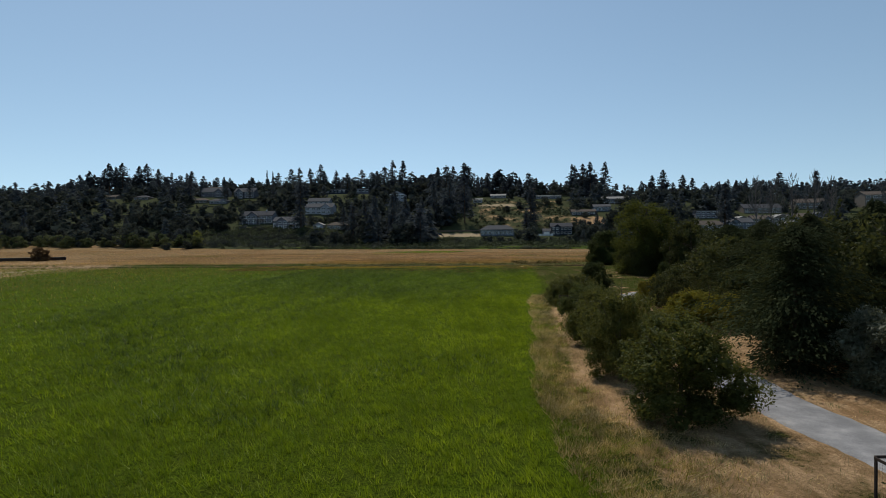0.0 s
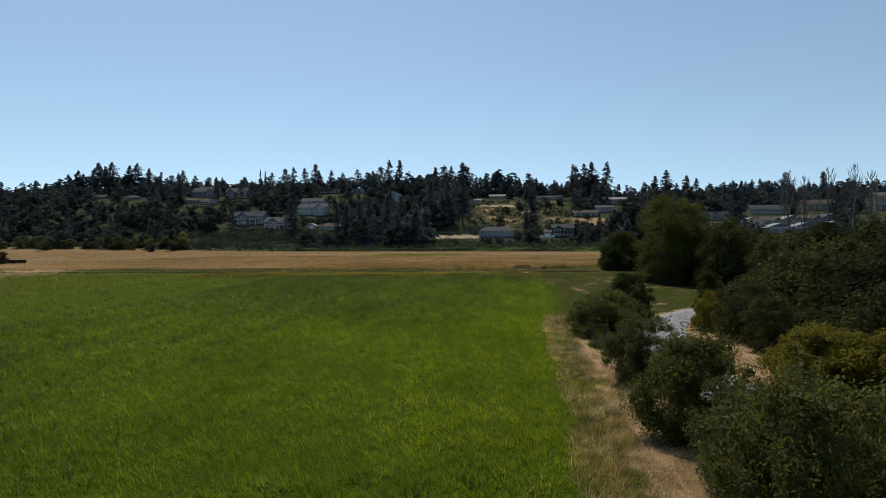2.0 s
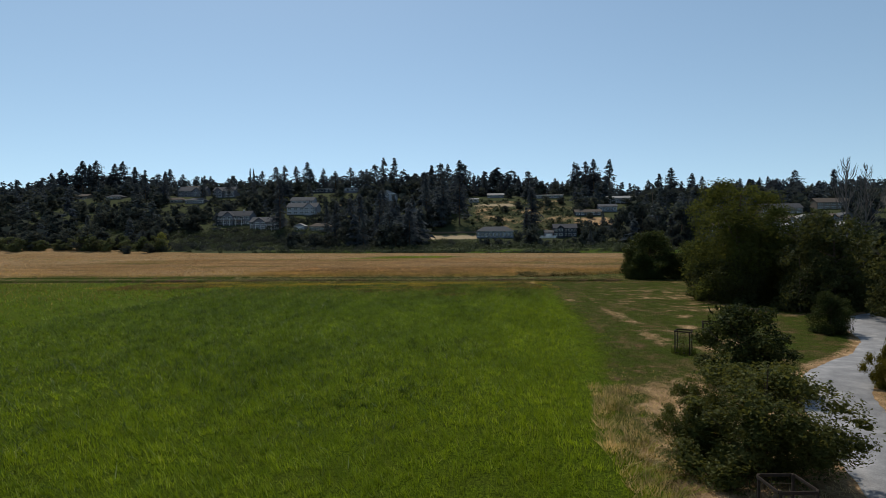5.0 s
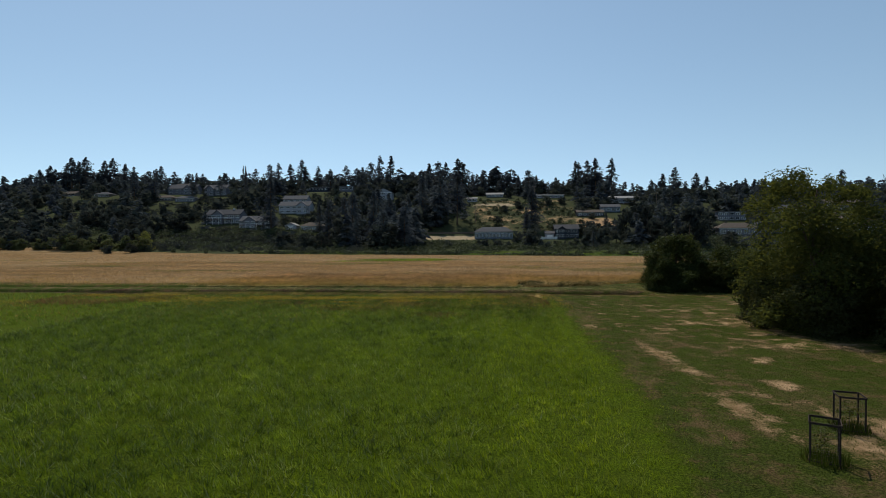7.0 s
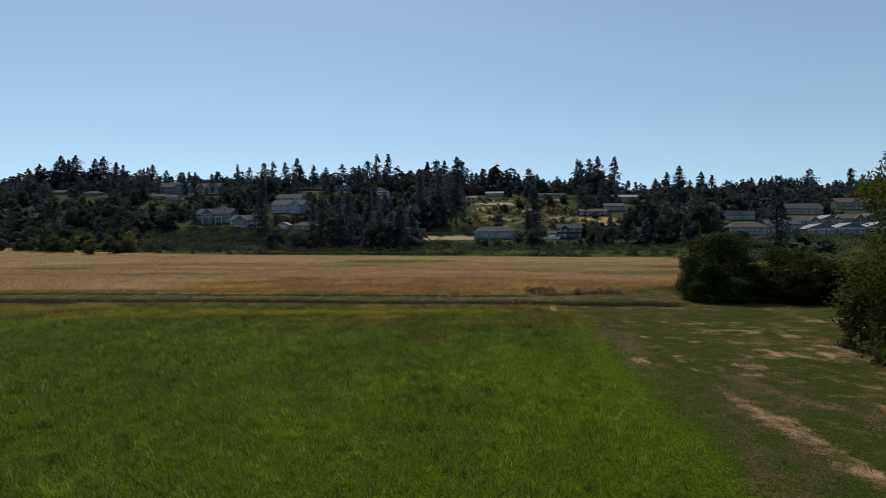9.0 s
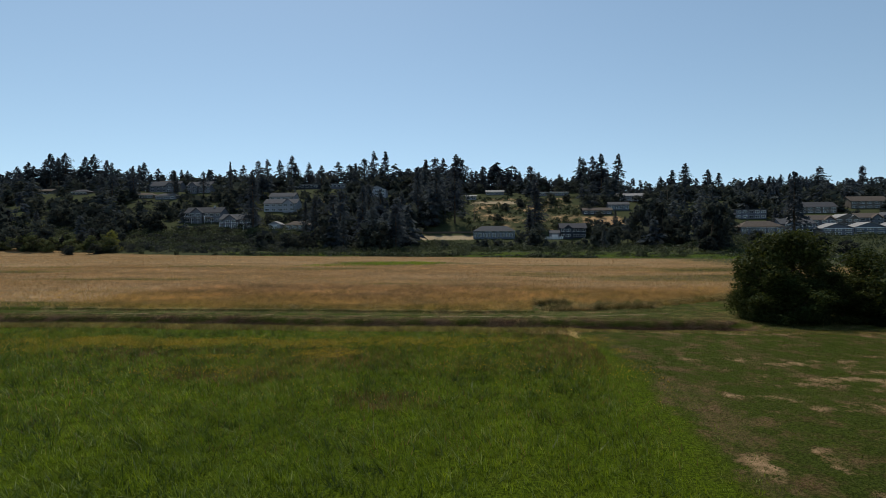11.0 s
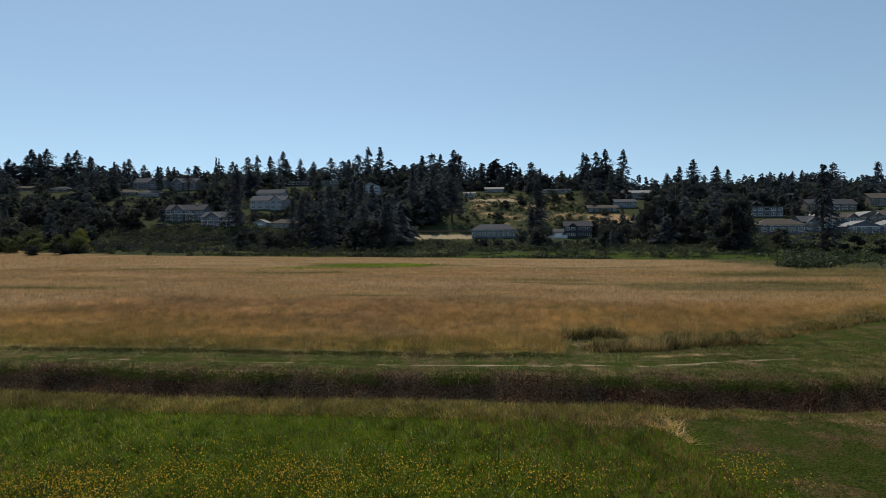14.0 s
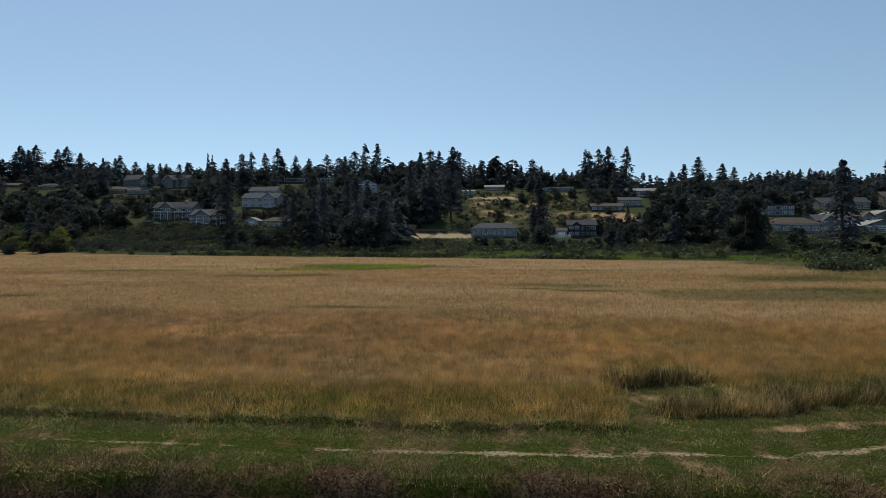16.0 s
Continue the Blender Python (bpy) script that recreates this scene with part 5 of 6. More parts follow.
put(NEAR_GROVE[0], 20.5, 43.0, 0.9, 0.7, 4.0)
for x, y, s, z, a in ((13.9, 43.4, 0.44, 0.42, 1.9), (14.3, 40.2, 0.5, 0.46, 3.4), (16.4, 49.6, 0.5, 0.44, 5.0), (16.0, 45.2, 0.55, 0.5, 2.2)):
    put(NEAR_GROVE[int(x) % 2], x, y, s, z, a)
put(HEDGE[1], 21.0, 65.0, 0.36, 0.42, 2.2)
put(JUNIPER[0], 13.9, 46.9, 0.4, 0.72, 4.4)
for x, y, s, z in [(13.6, 22.6, 0.95, 0.95), (16.8, 27.5, 1.1, 1.05), (19.8, 38.5, 1.1, 1.05), (20.6, 46.5, 1.05, 1.02), (23.5, 33, 1.3, 1.2), (21, 23, 1.2, 1.1), (24, 55, 1.0, 0.9), (26, 44, 1.2, 1.1)]:
    put(YOUNG_FIRS[int(rng.integers(2))], x, y, s * 1.1, z * 0.88, rng.random() * 6)
for x, y, s, z in [(15.6, 24.5, 0.42, 0.42), (17.5, 23.0, 0.6, 0.7), (15.8, 27.8, 0.35, 0.34), (18.8, 30.5, 0.75, 0.8), (17.6, 36.4, 0.55, 0.5), (16.0, 38.5, 0.45, 0.42), (15.2, 41.5, 0.4, 0.4), (18.2, 41.0, 0.7, 0.75), (21.5, 36.0, 0.9, 0.9),
                   (22.5, 28.0, 0.9, 0.95), (19.0, 20.5, 0.7, 0.7), (22.0, 50.5, 0.7, 0.7), (25.0, 48.0, 0.9, 0.9), (21.0, 54.5, 0.5, 0.45), (28.5, 59.0, 0.8, 0.75), (17.0, 16.5, 0.6, 0.55)]:
    put(NEAR_GROVE[int(rng.integers(2))], x, y, s * 1.2, z * (1.25 if x > 17 else 1.0), rng.random() * 6)
put(BIG_TREE, 23.4, 83.0, 1.2, 1.02, 0.7)
put(NEAR_GROVE[1], 22.3, 80.2, 0.85, 0.72, 0.7)
put(NEAR_GROVE[0], 20.6, 83.0, 0.6, 0.6, 2.7)
put(NEAR_GROVE[0], 20.8, 86.5, 0.5, 0.45, 1.7)
for x, y, s, z in [(27.5, 76, 1.2, 1.25), (26.5, 88, 1.2, 1.1), (31, 82, 1.4, 1.35), (24.5, 75.0, 0.8, 0.8), (30, 93, 1.2, 1.0), (29, 70.5, 0.9, 0.9), (35, 74, 1.2, 1.1)]:
    put(NEAR_GROVE[int(rng.integers(2))], x, y, s, z, rng.random() * 6)
put(HEDGE[0], 23.4, 112.0, 1.38, 1.17, 2.1)
put(HEDGE[1], 22.3, 109.6, 0.9, 0.62, 2.3)
put(HEDGE[1], 30.0, 111.0, 1.25, 0.88, 1.3)
put(HEDGE[0], 26.6, 110.6, 0.95, 0.62, 5.3)
put(HEDGE[1], 20.9, 111.6, 0.62, 0.72, 3.9)
put(HEDGE[1], 33.8, 109.6, 1.0, 0.66, 0.5)
put(HEDGE[0], 29.0, 108.6, 0.8, 0.55, 4.3)
put(HEDGE[0], 38.5, 108.5, 1.3, 0.88, 3.3)
count = 0
while count < 78:
    x, y = 17 + 62 * rng.random(), 14 + 82 * rng.random()
    if float(path_distance(x, y)) < 4.5 or x < 18.5 + 8 * (58 < y) + 3 * (y > 75) or (x < 27 and 56 < y):
        continue
    if count > 48 and x > 42:
        continue
    s = 0.75 + 0.35 * rng.random()
    put((NEAR_GROVE[count % 2] if x < 26 else GROVE[count % 3]), x, y, s * 1.2, s, rng.random() * 6)
    count += 1
put(RED_BUSH, -132, 141, 1.0, 0.95, 1.0)
BARE = [bare_tree("bare_tree", "tall leafless pale tree above the grove", rng, 20, "bare trees") for i in range(2)]
for i, (x, y, h) in enumerate([(58.5, 125, 19), (62.3, 126, 18), (66.3, 125, 19.5), (70.2, 124, 20), (76, 128, 19), (83, 120, 19)]):
    put(BARE[i % 2], x, y, h / 20, None, i * 1.3)
for i in range(26):
    y = 98 + 62 * rng.random()
    x = 14 + 0.8 * (y - 96) + 14 + 40 * rng.random()
    put(GROVE[i % 3], x, y, 0.9 + 0.4 * rng.random(), 0.7 + 0.35 * rng.random(), rng.random() * 6)
for p in (*FIRS, *PINES, *WOODS, *PALE_WOODS, YELLOW_TREE, *SHRUBS, POPLAR, *BUSHES, DARK_BUSH, WILLOW, *JUNIPER, *YOUNG_FIRS, *GROVE, *NEAR_GROVE, RED_BUSH, BIG_TREE, *HEDGE, *BARE):
    drop_proto(p)


# ---- tree guards and saplings ----
def tree_guard(x, y, turn, s=0.7, h=1.22):
    z = float(height(x, y))
    ob = thing("tree_guard", "square timber and wire guard round a sapling", "tree guard", pose(x, y, z, 0, 0, turn), "tree guards")
    k = s / 2
    for i, (a, b) in enumerate(((-k, -k), (k, -k), (k, k), (-k, k))):
        part("post", bevelled("post", (a - 0.024, b - 0.024, -0.1), (a + 0.024, b + 0.024, h), M_POST, 0.005), ob)
    for zz, nm in ((h - 0.07, "top_rail"), (0.06, "bottom_rail")):
        for i in range(4):
            q = pose(0, 0, 0, 0, 0, 90 * i)
            part(nm, bevelled(nm, (-k, -k - 0.05, zz), (k, -k - 0.03, zz + (0.065 if zz > 0.5 else 0.035)), M_POST, 0.004), ob, "", q)
    for i in range(4):
        ps = [box((-k + j * s / 8 - 0.001, -k - 0.002, 0.1), (-k + j * s / 8 + 0.001, -k, h - 0.05)) for j in range(1, 8)]
        ps += [box((-k, -k - 0.004, 0.12 + j * 0.15), (k, -k, 0.122 + j * 0.15)) for j in range(7)]
        part("wire_panel", solids("wire_panel", ps, M_WIRE), ob, "thin rusty wire netting", pose(0, 0, 0, 0, 0, 90 * i))
    r = np.random.default_rng(int(x * 10))
    sp = thing("sapling", "thin leafy sapling inside a timber guard", "sapling", pose(x, y, z), "saplings")
    part("stem", mesh_of("stem", *tube([(0, 0, -0.05), (0.02, 0.01, 0.4), (0.0, 0.03, 0.85)], [0.012, 0.009, 0.003], 5), M_BARK), sp)
    c = r.normal(size=(150, 3)) * np.array([0.14, 0.14, 0.2]) + np.array([0, 0, 0.6])
    part("leaves", mesh_fast("leaves", cards(c, r.normal(size=(150, 3)), 0.08, 0.6, False, r), 4, M_LEAF), sp)
    n = 700
    a, q = r.random(n) * 6.283, np.sqrt(r.random(n)) * 0.6
    blades("grass_tuft", "green grass tuft round a tree guard", M_LAWN, x + q * np.cos(a), y + q * np.sin(a), 0.15 + 0.3 * r.random(n), np.full(n, 0.02))


tree_guard(6.0, 40.9, 6)
tree_guard(10.1, 58.85, -28)
tree_guard(12.45, 61.55, -16)
tree_guard(9.2, 9.95, 5)


# ---- grasses ----
def scatter(n, x0, x1, y0, y1):
    return x0 + (x1 - x0) * RNG.random(n), y0 + (y1 - y0) * RNG.random(n)


def tufts(n, x0, x1, y0, y1, per, spread):
    """Blades in tufts that lean outwards: x, y, way and the tuft's vigour."""
    cx, cy = scatter(n, x0, x1, y0, y1)
    lush = 0.5 + 0.3 * wave(cx, cy, 0.5, 2) + 0.3 * wave(cx, cy, 1.7, 5) + 0.3 * RNG.normal(size=n)
    k = np.repeat(np.arange(n), per)
    a, q = RNG.random(n * per) * 2 * np.pi, np.sqrt(RNG.random(n * per)) * spread
    return cx[k] + q * np.cos(a), cy[k] + q * np.sin(a), a + 0.5 * RNG.normal(size=n * per), lush[k].clip(0, 1.3)


def meadow():
    xs, ys, hs, ws, ways = [], [], [], [], []
    for n, x0, x1, per, spread, wid in ((68000, -14, 8, 9, 0.1, 0.016), (17000, -32, -14, 10, 0.16, 0.028), (7000, -75, -32, 11, 0.32, 0.06), (2200, -140, -75, 10, 0.6, 0.16)):
        x, y, way, lush = tufts(n, x0, x1, 3, 104.3, per, spread)
        keep = (x < field_edge(y) + (0.45 + 0.75 * smooth(42, 56, y)) * RNG.normal(size=len(x))) & (RNG.random(len(x)) < (0.5 + 0.6 * lush) * (1 - 0.6 * smooth(-28, -60, x))) & ((y < 101.5) | (RNG.random(len(x)) < smooth(105, 102, y)))
        x, y, way, lush = x[keep], y[keep], way[keep], lush[keep]
        rim = 0.45 + 0.55 * smooth(0.2, -1.6, x - field_edge(y))
        xs.append(x), ys.append(y), ways.append(np.where(RNG.random(len(x)) < 0.7, 4.0 + 1.1 * wave(x, y, 0.5, 3) + 0.7 * wave(x, y, 1.6, 8) + 0.45 * RNG.normal(size=len(x)), way))
        hs.append((0.12 + 0.24 * RNG.random(len(x))) * (0.6 + 0.6 * lush) * rim)
        ws.append(np.full(len(x), wid))
    x, y, h, w, way = map(np.concatenate, (xs, ys, hs, ws, ways))
    # paler near, deeper far: the grass's view-dependent sheen put into blade colours
    pale = RNG.random(len(x)) < 0.6 * smooth(-11, -1, x - field_edge(y)) * smooth(90, 75, y) * (0.8 + 0.4 * wave(x, y, 0.15, 6)) + 0.08 + 0.5 * smooth(66, 42, y) * smooth(-50, -15, x)
    deep = ~pale & (RNG.random(len(x)) < 0.12 + 0.5 * smooth(44, 60, y) + 0.4 * smooth(0.05, 0.55, wave(x + 0.5 * y, 0.8 * y - 0.3 * x, 1.2, 3)))
    pale &= RNG.random(len(x)) < 1 - 0.7 * smooth(78, 90, y)
    dull = ~pale & (RNG.random(len(x)) < 0.2 * smooth(80, 92, y))
    blades("dull_meadow_grass", "dull olive grass in the far end of the meadow", M_VERGE, x[dull], y[dull], h[dull], w[dull], lean=0.75, way=way[dull])
    keep = ~dull
    x, y, h, w, way, pale, deep = x[keep], y[keep], h[keep], w[keep], way[keep], pale[keep], deep[keep]
    for k, nm, lb, mt in ((~pale & ~deep, "meadow_grass", "lush knee-high green meadow grass", M_MEADOW), (deep & ~pale, "deep_green_grass", "deep green meadow grass in clumps", M_MEADOW_DEEP), (pale, "pale_meadow_grass", "yellow-green meadow grass near the meadow's border", M_MEADOW_PALE)):
        blades(nm, lb, mt, x[k], y[k], h[k], w[k], lean=0.75, way=way[k])

    x, y, way, lush = tufts(16000, -34, 5, 14, 103, 8, 0.14)
    k = (x < field_edge(y) - 0.5) & (RNG.random(len(x)) < np.maximum(smooth(1.0, 0.2, np.hypot((x + 9) / 13, (y - 55) / 14) + 0.25 * wave(x, y, 0.35, 1)), 0.8 * smooth(0.1, 0.5, wave(x, y, 0.16, 4)) + 0.55 * smooth(84, 92, y) + 0.35 * smooth(56, 70, y) + 0.5 * smooth(-5, -18, x) * smooth(28, 44, y)))
    x, y, way, lush = x[k], y[k], way[k], lush[k]
    blades("broad_grass", "darker broad-bladed tufts of grass in the meadow", M_BROAD, x, y, (0.2 + 0.2 * RNG.random(len(x))) * (0.7 + 0.5 * lush), np.full(len(x), 0.036), lean=1.3, way=way)
    x, y = scatter(120000, -50, 6, 82, 104)
    ok = (x < field_edge(y)) & (RNG.random(len(x)) < 0.75 * smooth(0.15, 0.7, wave(x, y, 0.13, 2.5)) * smooth(91, 96, y) + 0.2 * smooth(102.4, 103.6, y) + 0.03 + 0.25 * smooth(1.0, 0.3, np.hypot((x + 15) / 13, (y - 95.5) / 5) + 0.3 * wave(x, y, 0.5, 2)) + 0.6 * smooth(1.0, 0.3, np.hypot((x + 12) / 5.5, (y - 91.3) / 1.9) + 0.3 * wave(x, y, 0.6, 2)) + 0.6 * smooth(1.0, 0.3, np.hypot((x + 4) / 3.2, (y - 88) / 1.6) + 0.2 * wave(x, y, 0.8, 5)))
    x, y = x[ok], y[ok]
    blades("sorrel", "reddish-brown sorrel and seed heads in the meadow", M_SORREL, x, y, 0.24 + 0.14 * RNG.random(len(x)), np.full(len(x), 0.026), lean=0.7)
    x, y = scatter(60000, -110, -26, 10, 104)
    ok = RNG.random(len(x)) < 0.75 * smooth(-28, -75, x) * (0.6 + 0.5 * wave(x, y, 0.1, 1))
    x, y = x[ok], y[ok]
    blades("olive_grass", "olive-brown grass at the meadow's far side", M_VERGE, x, y, 0.25 + 0.15 * RNG.random(len(x)), np.full(len(x), 0.07), lean=0.7)


meadow()


def straw():
    sets = {"a": [[], [], [], [], []], "b": [[], [], [], [], []], "c": [[], [], [], [], []]}
    for n, x0, x1, y0, y1, wid in ((500000, -45, 42, 113, 142, 0.0145), (260000, -120, 75, 113, 200, 0.036), (110000, -330, 90, 113, 340, 0.12)):
        x, y = scatter(n, x0, x1, y0, y1)
        e = straw_near(x)
        ok = (y > e + 0.15 * RNG.normal(size=n)) & (RNG.random(n) > 0.85 * hollow(x, y)) & (y < straw_far(x)) & (x < 80 - 0.25 * (y - 170).clip(-60, 0))
        if wid < 0.03:
            ok &= RNG.random(n) < smooth(142, 128, y) * smooth(-45, -34, x)
        elif wid < 0.1:
            ok &= RNG.random(n) < smooth(200, 184, y) * smooth(-120, -95, x) * np.maximum(smooth(124, 140, y), np.maximum(smooth(-32, -44, x), smooth(32, 40, x)))
        else:
            ok &= RNG.random(n) < np.maximum(smooth(180, 200, y), smooth(-90, -118, x))
        x, y, e = x[ok], y[ok], e[ok]
        near = smooth(4.0, 0.3, y - e)
        green = near * (0.5 + 0.35 * wave(x, y, 0.5, 3))
        green = np.maximum(green, 0.5 * smooth(0.45, 0.8, wave(x, y * 1.6, 0.23, 7)) * smooth(32, 22, y - e))
        mound = 0.72 + 0.3 * wave(x, y * 1.4, 0.9, 5) + 0.24 * wave(x, y * 1.6, 0.28, 2)
        green = np.maximum(green, 0.8 * damp(x, y))
        rust = smooth(24, 6, y - e + 9 * wave(x, y, 0.12, 3)) * 0.72 + 0.3 * wave(x, y * 2, 0.05, 1) + 0.05
        u = RNG.random(len(x))
        k = np.where(u < green, "c", np.where(RNG.random(len(x)) < rust, "b", "a"))
        for g in "abc":
            s = k == g
            sets[g][0].append(x[s]), sets[g][1].append(y[s])
            sets[g][2].append((0.3 + 0.35 * RNG.random(s.sum())) * (1.0 if g != "c" else 0.92) * (1.1 * mound[s] if wid < 0.03 else 0.45 + 0.3 * mound[s]))
            sets[g][3].append(np.full(s.sum(), wid)), sets[g][4].append(np.full(s.sum(), 0.8 if wid < 0.03 else 1.3))
    x, y = scatter(30000, -75, 20, 186, 222)
    ok = (RNG.random(len(x)) < smooth(1.0, 0.5, np.hypot((x + 26) / 15, (y - 205) / 10) + 0.3 * wave(x, y, 0.2, 1))) | (RNG.random(len(x)) < 0.45 * smooth(1.0, 0.5, np.hypot((x + 38) / 13, (y - 194) / 6)))
    blades("green_patch", "fresh green grass in a damp part of the straw field", M_MEADOW, x[ok], y[ok], 0.3 + 0.2 * RNG.random(ok.sum()), np.full(ok.sum(), 0.14), lean=1.3)
    x, y = scatter(60000, -120, 130, 232, 300)
    ok = (y > straw_far(x) + 3) & (RNG.random(len(x)) < 0.55 + 0.5 * wave(x, y * 2, 0.06, 5))
    blades("marsh_grass", "rank green grass between the field and the hill", M_MEADOW_DEEP, x[ok], y[ok], 0.35 + 0.3 * RNG.random(ok.sum()), np.full(ok.sum(), 0.2), lean=1.0)
    for g, mat, nm, lb in (("a", M_STRAW, "dry_grass", "tall sun-bleached straw-coloured grass"), ("b", M_RUST, "rusty_grass", "rust-brown grass at the field's edge"), ("c", M_VERGE, "verge_grass", "greenish rough grass at the field's border")):
        x, y, h, w, lean = map(np.concatenate, sets[g])
        blades(nm, lb, mat, x, y, h, w, lean=lean)


straw()


def rough_strip():
    x, y, way, lush = tufts(7000, 0, 7, 5, 52, 15, 0.16)
    d = (x - field_edge(y)) * (1 - 0.45 * smooth(18, 12, y))
    ok = (d > -0.5) & (RNG.random(len(x)) < 0.9 * smooth(1.5, 0.6, d) + 0.12 + 0.22 * smooth(20, 14, y)) & (path_distance(x, y) > 1.3)
    x, y, way, lush, d = x[ok], y[ok], way[ok], lush[ok], d[ok]
    h = (0.1 + 0.24 * RNG.random(len(x))) * (0.5 + 0.8 * lush) * (0.55 + 0.45 * smooth(1.3, 0.2, d))
    pale = RNG.random(len(x)) < 0.5 + 0.4 * smooth(-0.1, 0.5, wave(x, y, 1.3, 8))
    for k, nm, lb, mt in ((~pale, "rough_grass", "tall olive grass tufts beside the meadow", M_VERGE), (pale, "pale_grass", "pale withered grass tufts beside the meadow", M_DRYVERGE)):
        blades(nm, lb, mt, x[k], y[k], h[k], np.full(k.sum(), 0.02), lean=0.9, way=way[k])
    x, y, way, lush = tufts(3600, 1, 8, 8, 34, 18, 0.15)
    d = (x - field_edge(y)) * (1 - 0.45 * smooth(18, 12, y))
    ok = (d > -0.3) & (RNG.random(len(x)) < 0.8 * smooth(1.9, 0.7, d) * smooth(34, 24, y)) & (lush > 0.35)
    x, y, way, lush = x[ok], y[ok], way[ok], lush[ok]
    pale = RNG.random(len(x)) < 0.45 + 0.4 * wave(x, y, 0.8, 3)
    h = (0.15 + 0.32 * RNG.random(len(x))) * (0.5 + 0.6 * lush)
    for k, nm, lb, mt in ((~pale, "tall_grass", "tall olive grass clumps beside the bushes", M_VERGE), (pale, "straw_clumps", "tall straw-coloured grass clumps beside the bushes", M_DRYVERGE)):
        blades(nm, lb, mt, x[k], y[k], h[k], np.full(k.sum(), 0.014), lean=1.1, way=way[k])
    x, y, way, lush = tufts(2600, 1.5, 8, 6, 46, 22, 0.17)
    d = (x - field_edge(y)) * (1 - 0.45 * smooth(18, 12, y))
    comb = 5.2 + 1.6 * wave(x, y, 0.6, 4) + 1.0 * wave(x, y, 1.9, 1) + 0.3 * RNG.normal(size=len(x))
    ok = (d > -0.4) & (path_distance(x, y) > 1.5) & (RNG.random(len(x)) < smooth(1.7, 0.7, d + 0.5 * wave(x, y, 0.7, 6))) & (lush > 0.3)
    x, y, comb, lush, d = x[ok], y[ok], comb[ok], lush[ok], d[ok]
    pick = wave(x, y, 1.0, 9) + 0.35 * RNG.normal(size=len(x))
    h = (0.14 + 0.2 * RNG.random(len(x))) * (0.6 + 0.6 * lush)
    for k, nm, lb, mt in ((pick < -0.1, "laid_green_grass", "long yellow-green grass laid over beside the meadow", M_MEADOW_PALE), ((pick >= -0.1) & (pick < 0.3), "laid_olive_grass", "long olive grass laid over beside the meadow", M_VERGE), (pick >= 0.3, "laid_pale_grass", "long bleached grass laid over beside the meadow", M_BLEACHED)):
        blades(nm, lb, mt, x[k], y[k], h[k], np.full(k.sum(), 0.02), lean=2.2, way=comb[k])
    x, y, way, lush = tufts(3400, 3, 11, 6, 50, 12, 0.09)
    d = x - field_edge(y)
    ok = (d > 1.0) & (path_distance(x, y) > 1.4) & (lush > 0.25) & (RNG.random(len(x)) < 0.4 + 0.5 * wave(x, y, 0.9, 7))
    x, y, way, lush = x[ok], y[ok], way[ok], lush[ok]
    k = RNG.random(len(x)) < 0.5 + 0.5 * wave(x, y, 1.4, 3)
    h = (0.07 + 0.16 * RNG.random(len(x))) * (0.5 + 0.7 * lush)
    for sel, nm, lb, mt in ((k, "bleached_tufts", "bleached grass tufts on bare dry ground", M_BLEACHED), (~k, "withered_tufts", "withered grass tufts on bare dry ground", M_DRYVERGE)):
        blades(nm, lb, mt, x[sel], y[sel], h[sel], np.full(sel.sum(), 0.016), lean=1.0, way=way[sel])
    x, y = scatter(110000, 1.5, 15, 5, 58)
    d = x - field_edge(y)
    ok = (d > 0.5) & (path_distance(x, y) > 1.15) & (RNG.random(len(x)) < (0.45 + 0.4 * wave(x, y, 1.1, 2)) * smooth(56, 50, y))
    x, y = x[ok], y[ok]
    blades("withered_grass", "flattened withered grass and litter", M_DRYVERGE, x, y, 0.03 + 0.07 * RNG.random(len(x)), np.full(len(x), 0.022), lean=3.0)
    x, y, way, lush = tufts(1500, 3, 13, 8, 52, 14, 0.13)
    ok = (x - field_edge(y) > 1.2) & (path_distance(x, y) > 1.3) & (RNG.random(len(x)) < 0.06 + 0.5 * smooth(0.1, 0.7, wave(x, y, 0.7, 5)))
    x, y, way = x[ok], y[ok], way[ok]
    blades("green_tufts", "small green grass tufts between bushes", M_BANK, x, y, 0.08 + 0.16 * RNG.random(len(x)), np.full(len(x), 0.018), lean=0.8, way=way)
    n = 1100
    u = RNG.random(n)
    x, y = 2.4 + 3.2 * u + 0.2 * RNG.normal(size=n), 103.6 + 0.2 * u + 0.28 * RNG.normal(size=n)
    turned = RNG.random(n) < 0.22
    x = np.where(turned, 5.0 + 0.5 * u + 0.16 * RNG.normal(size=n), x)
    y = np.where(turned, 104.2 - 2.0 * u + 0.1 * RNG.normal(size=n), y)
    blades("laid_straw", "pale straw laid over at the meadow's corner", M_DRYVERGE, x, y, 0.06 + 0.22 * RNG.random(n), np.full(n, 0.022), lean=2.2)
    x, y = scatter(150000, 3, 24, 50, 104.8)
    ok = (x > field_edge(y)) & (path_distance(x, y) > 1.4)
    x, y = x[ok], y[ok]
    blades("lawn_grass", "short mown grass with dry patches", M_LAWN, x, y, 0.03 + 0.06 * RNG.random(len(x)), np.full(len(x), 0.03), lean=2.2)
    x, y = scatter(400000, -42, 30, 102.6, 119)
    ok = (ditch(x, y) < 0.15) & (y < straw_near(x) + 0.3) & ((y > 104.3) | ((x < field_edge(y)) & (y > 103.7))) & (np.abs(y - 111.5 - 0.012 * np.maximum(x, 0) ** 2) > 0.25 + 0.35 * RNG.random(len(x)) + 0.2 * wave(x, y, 1.0))
    x, y = x[ok], y[ok]
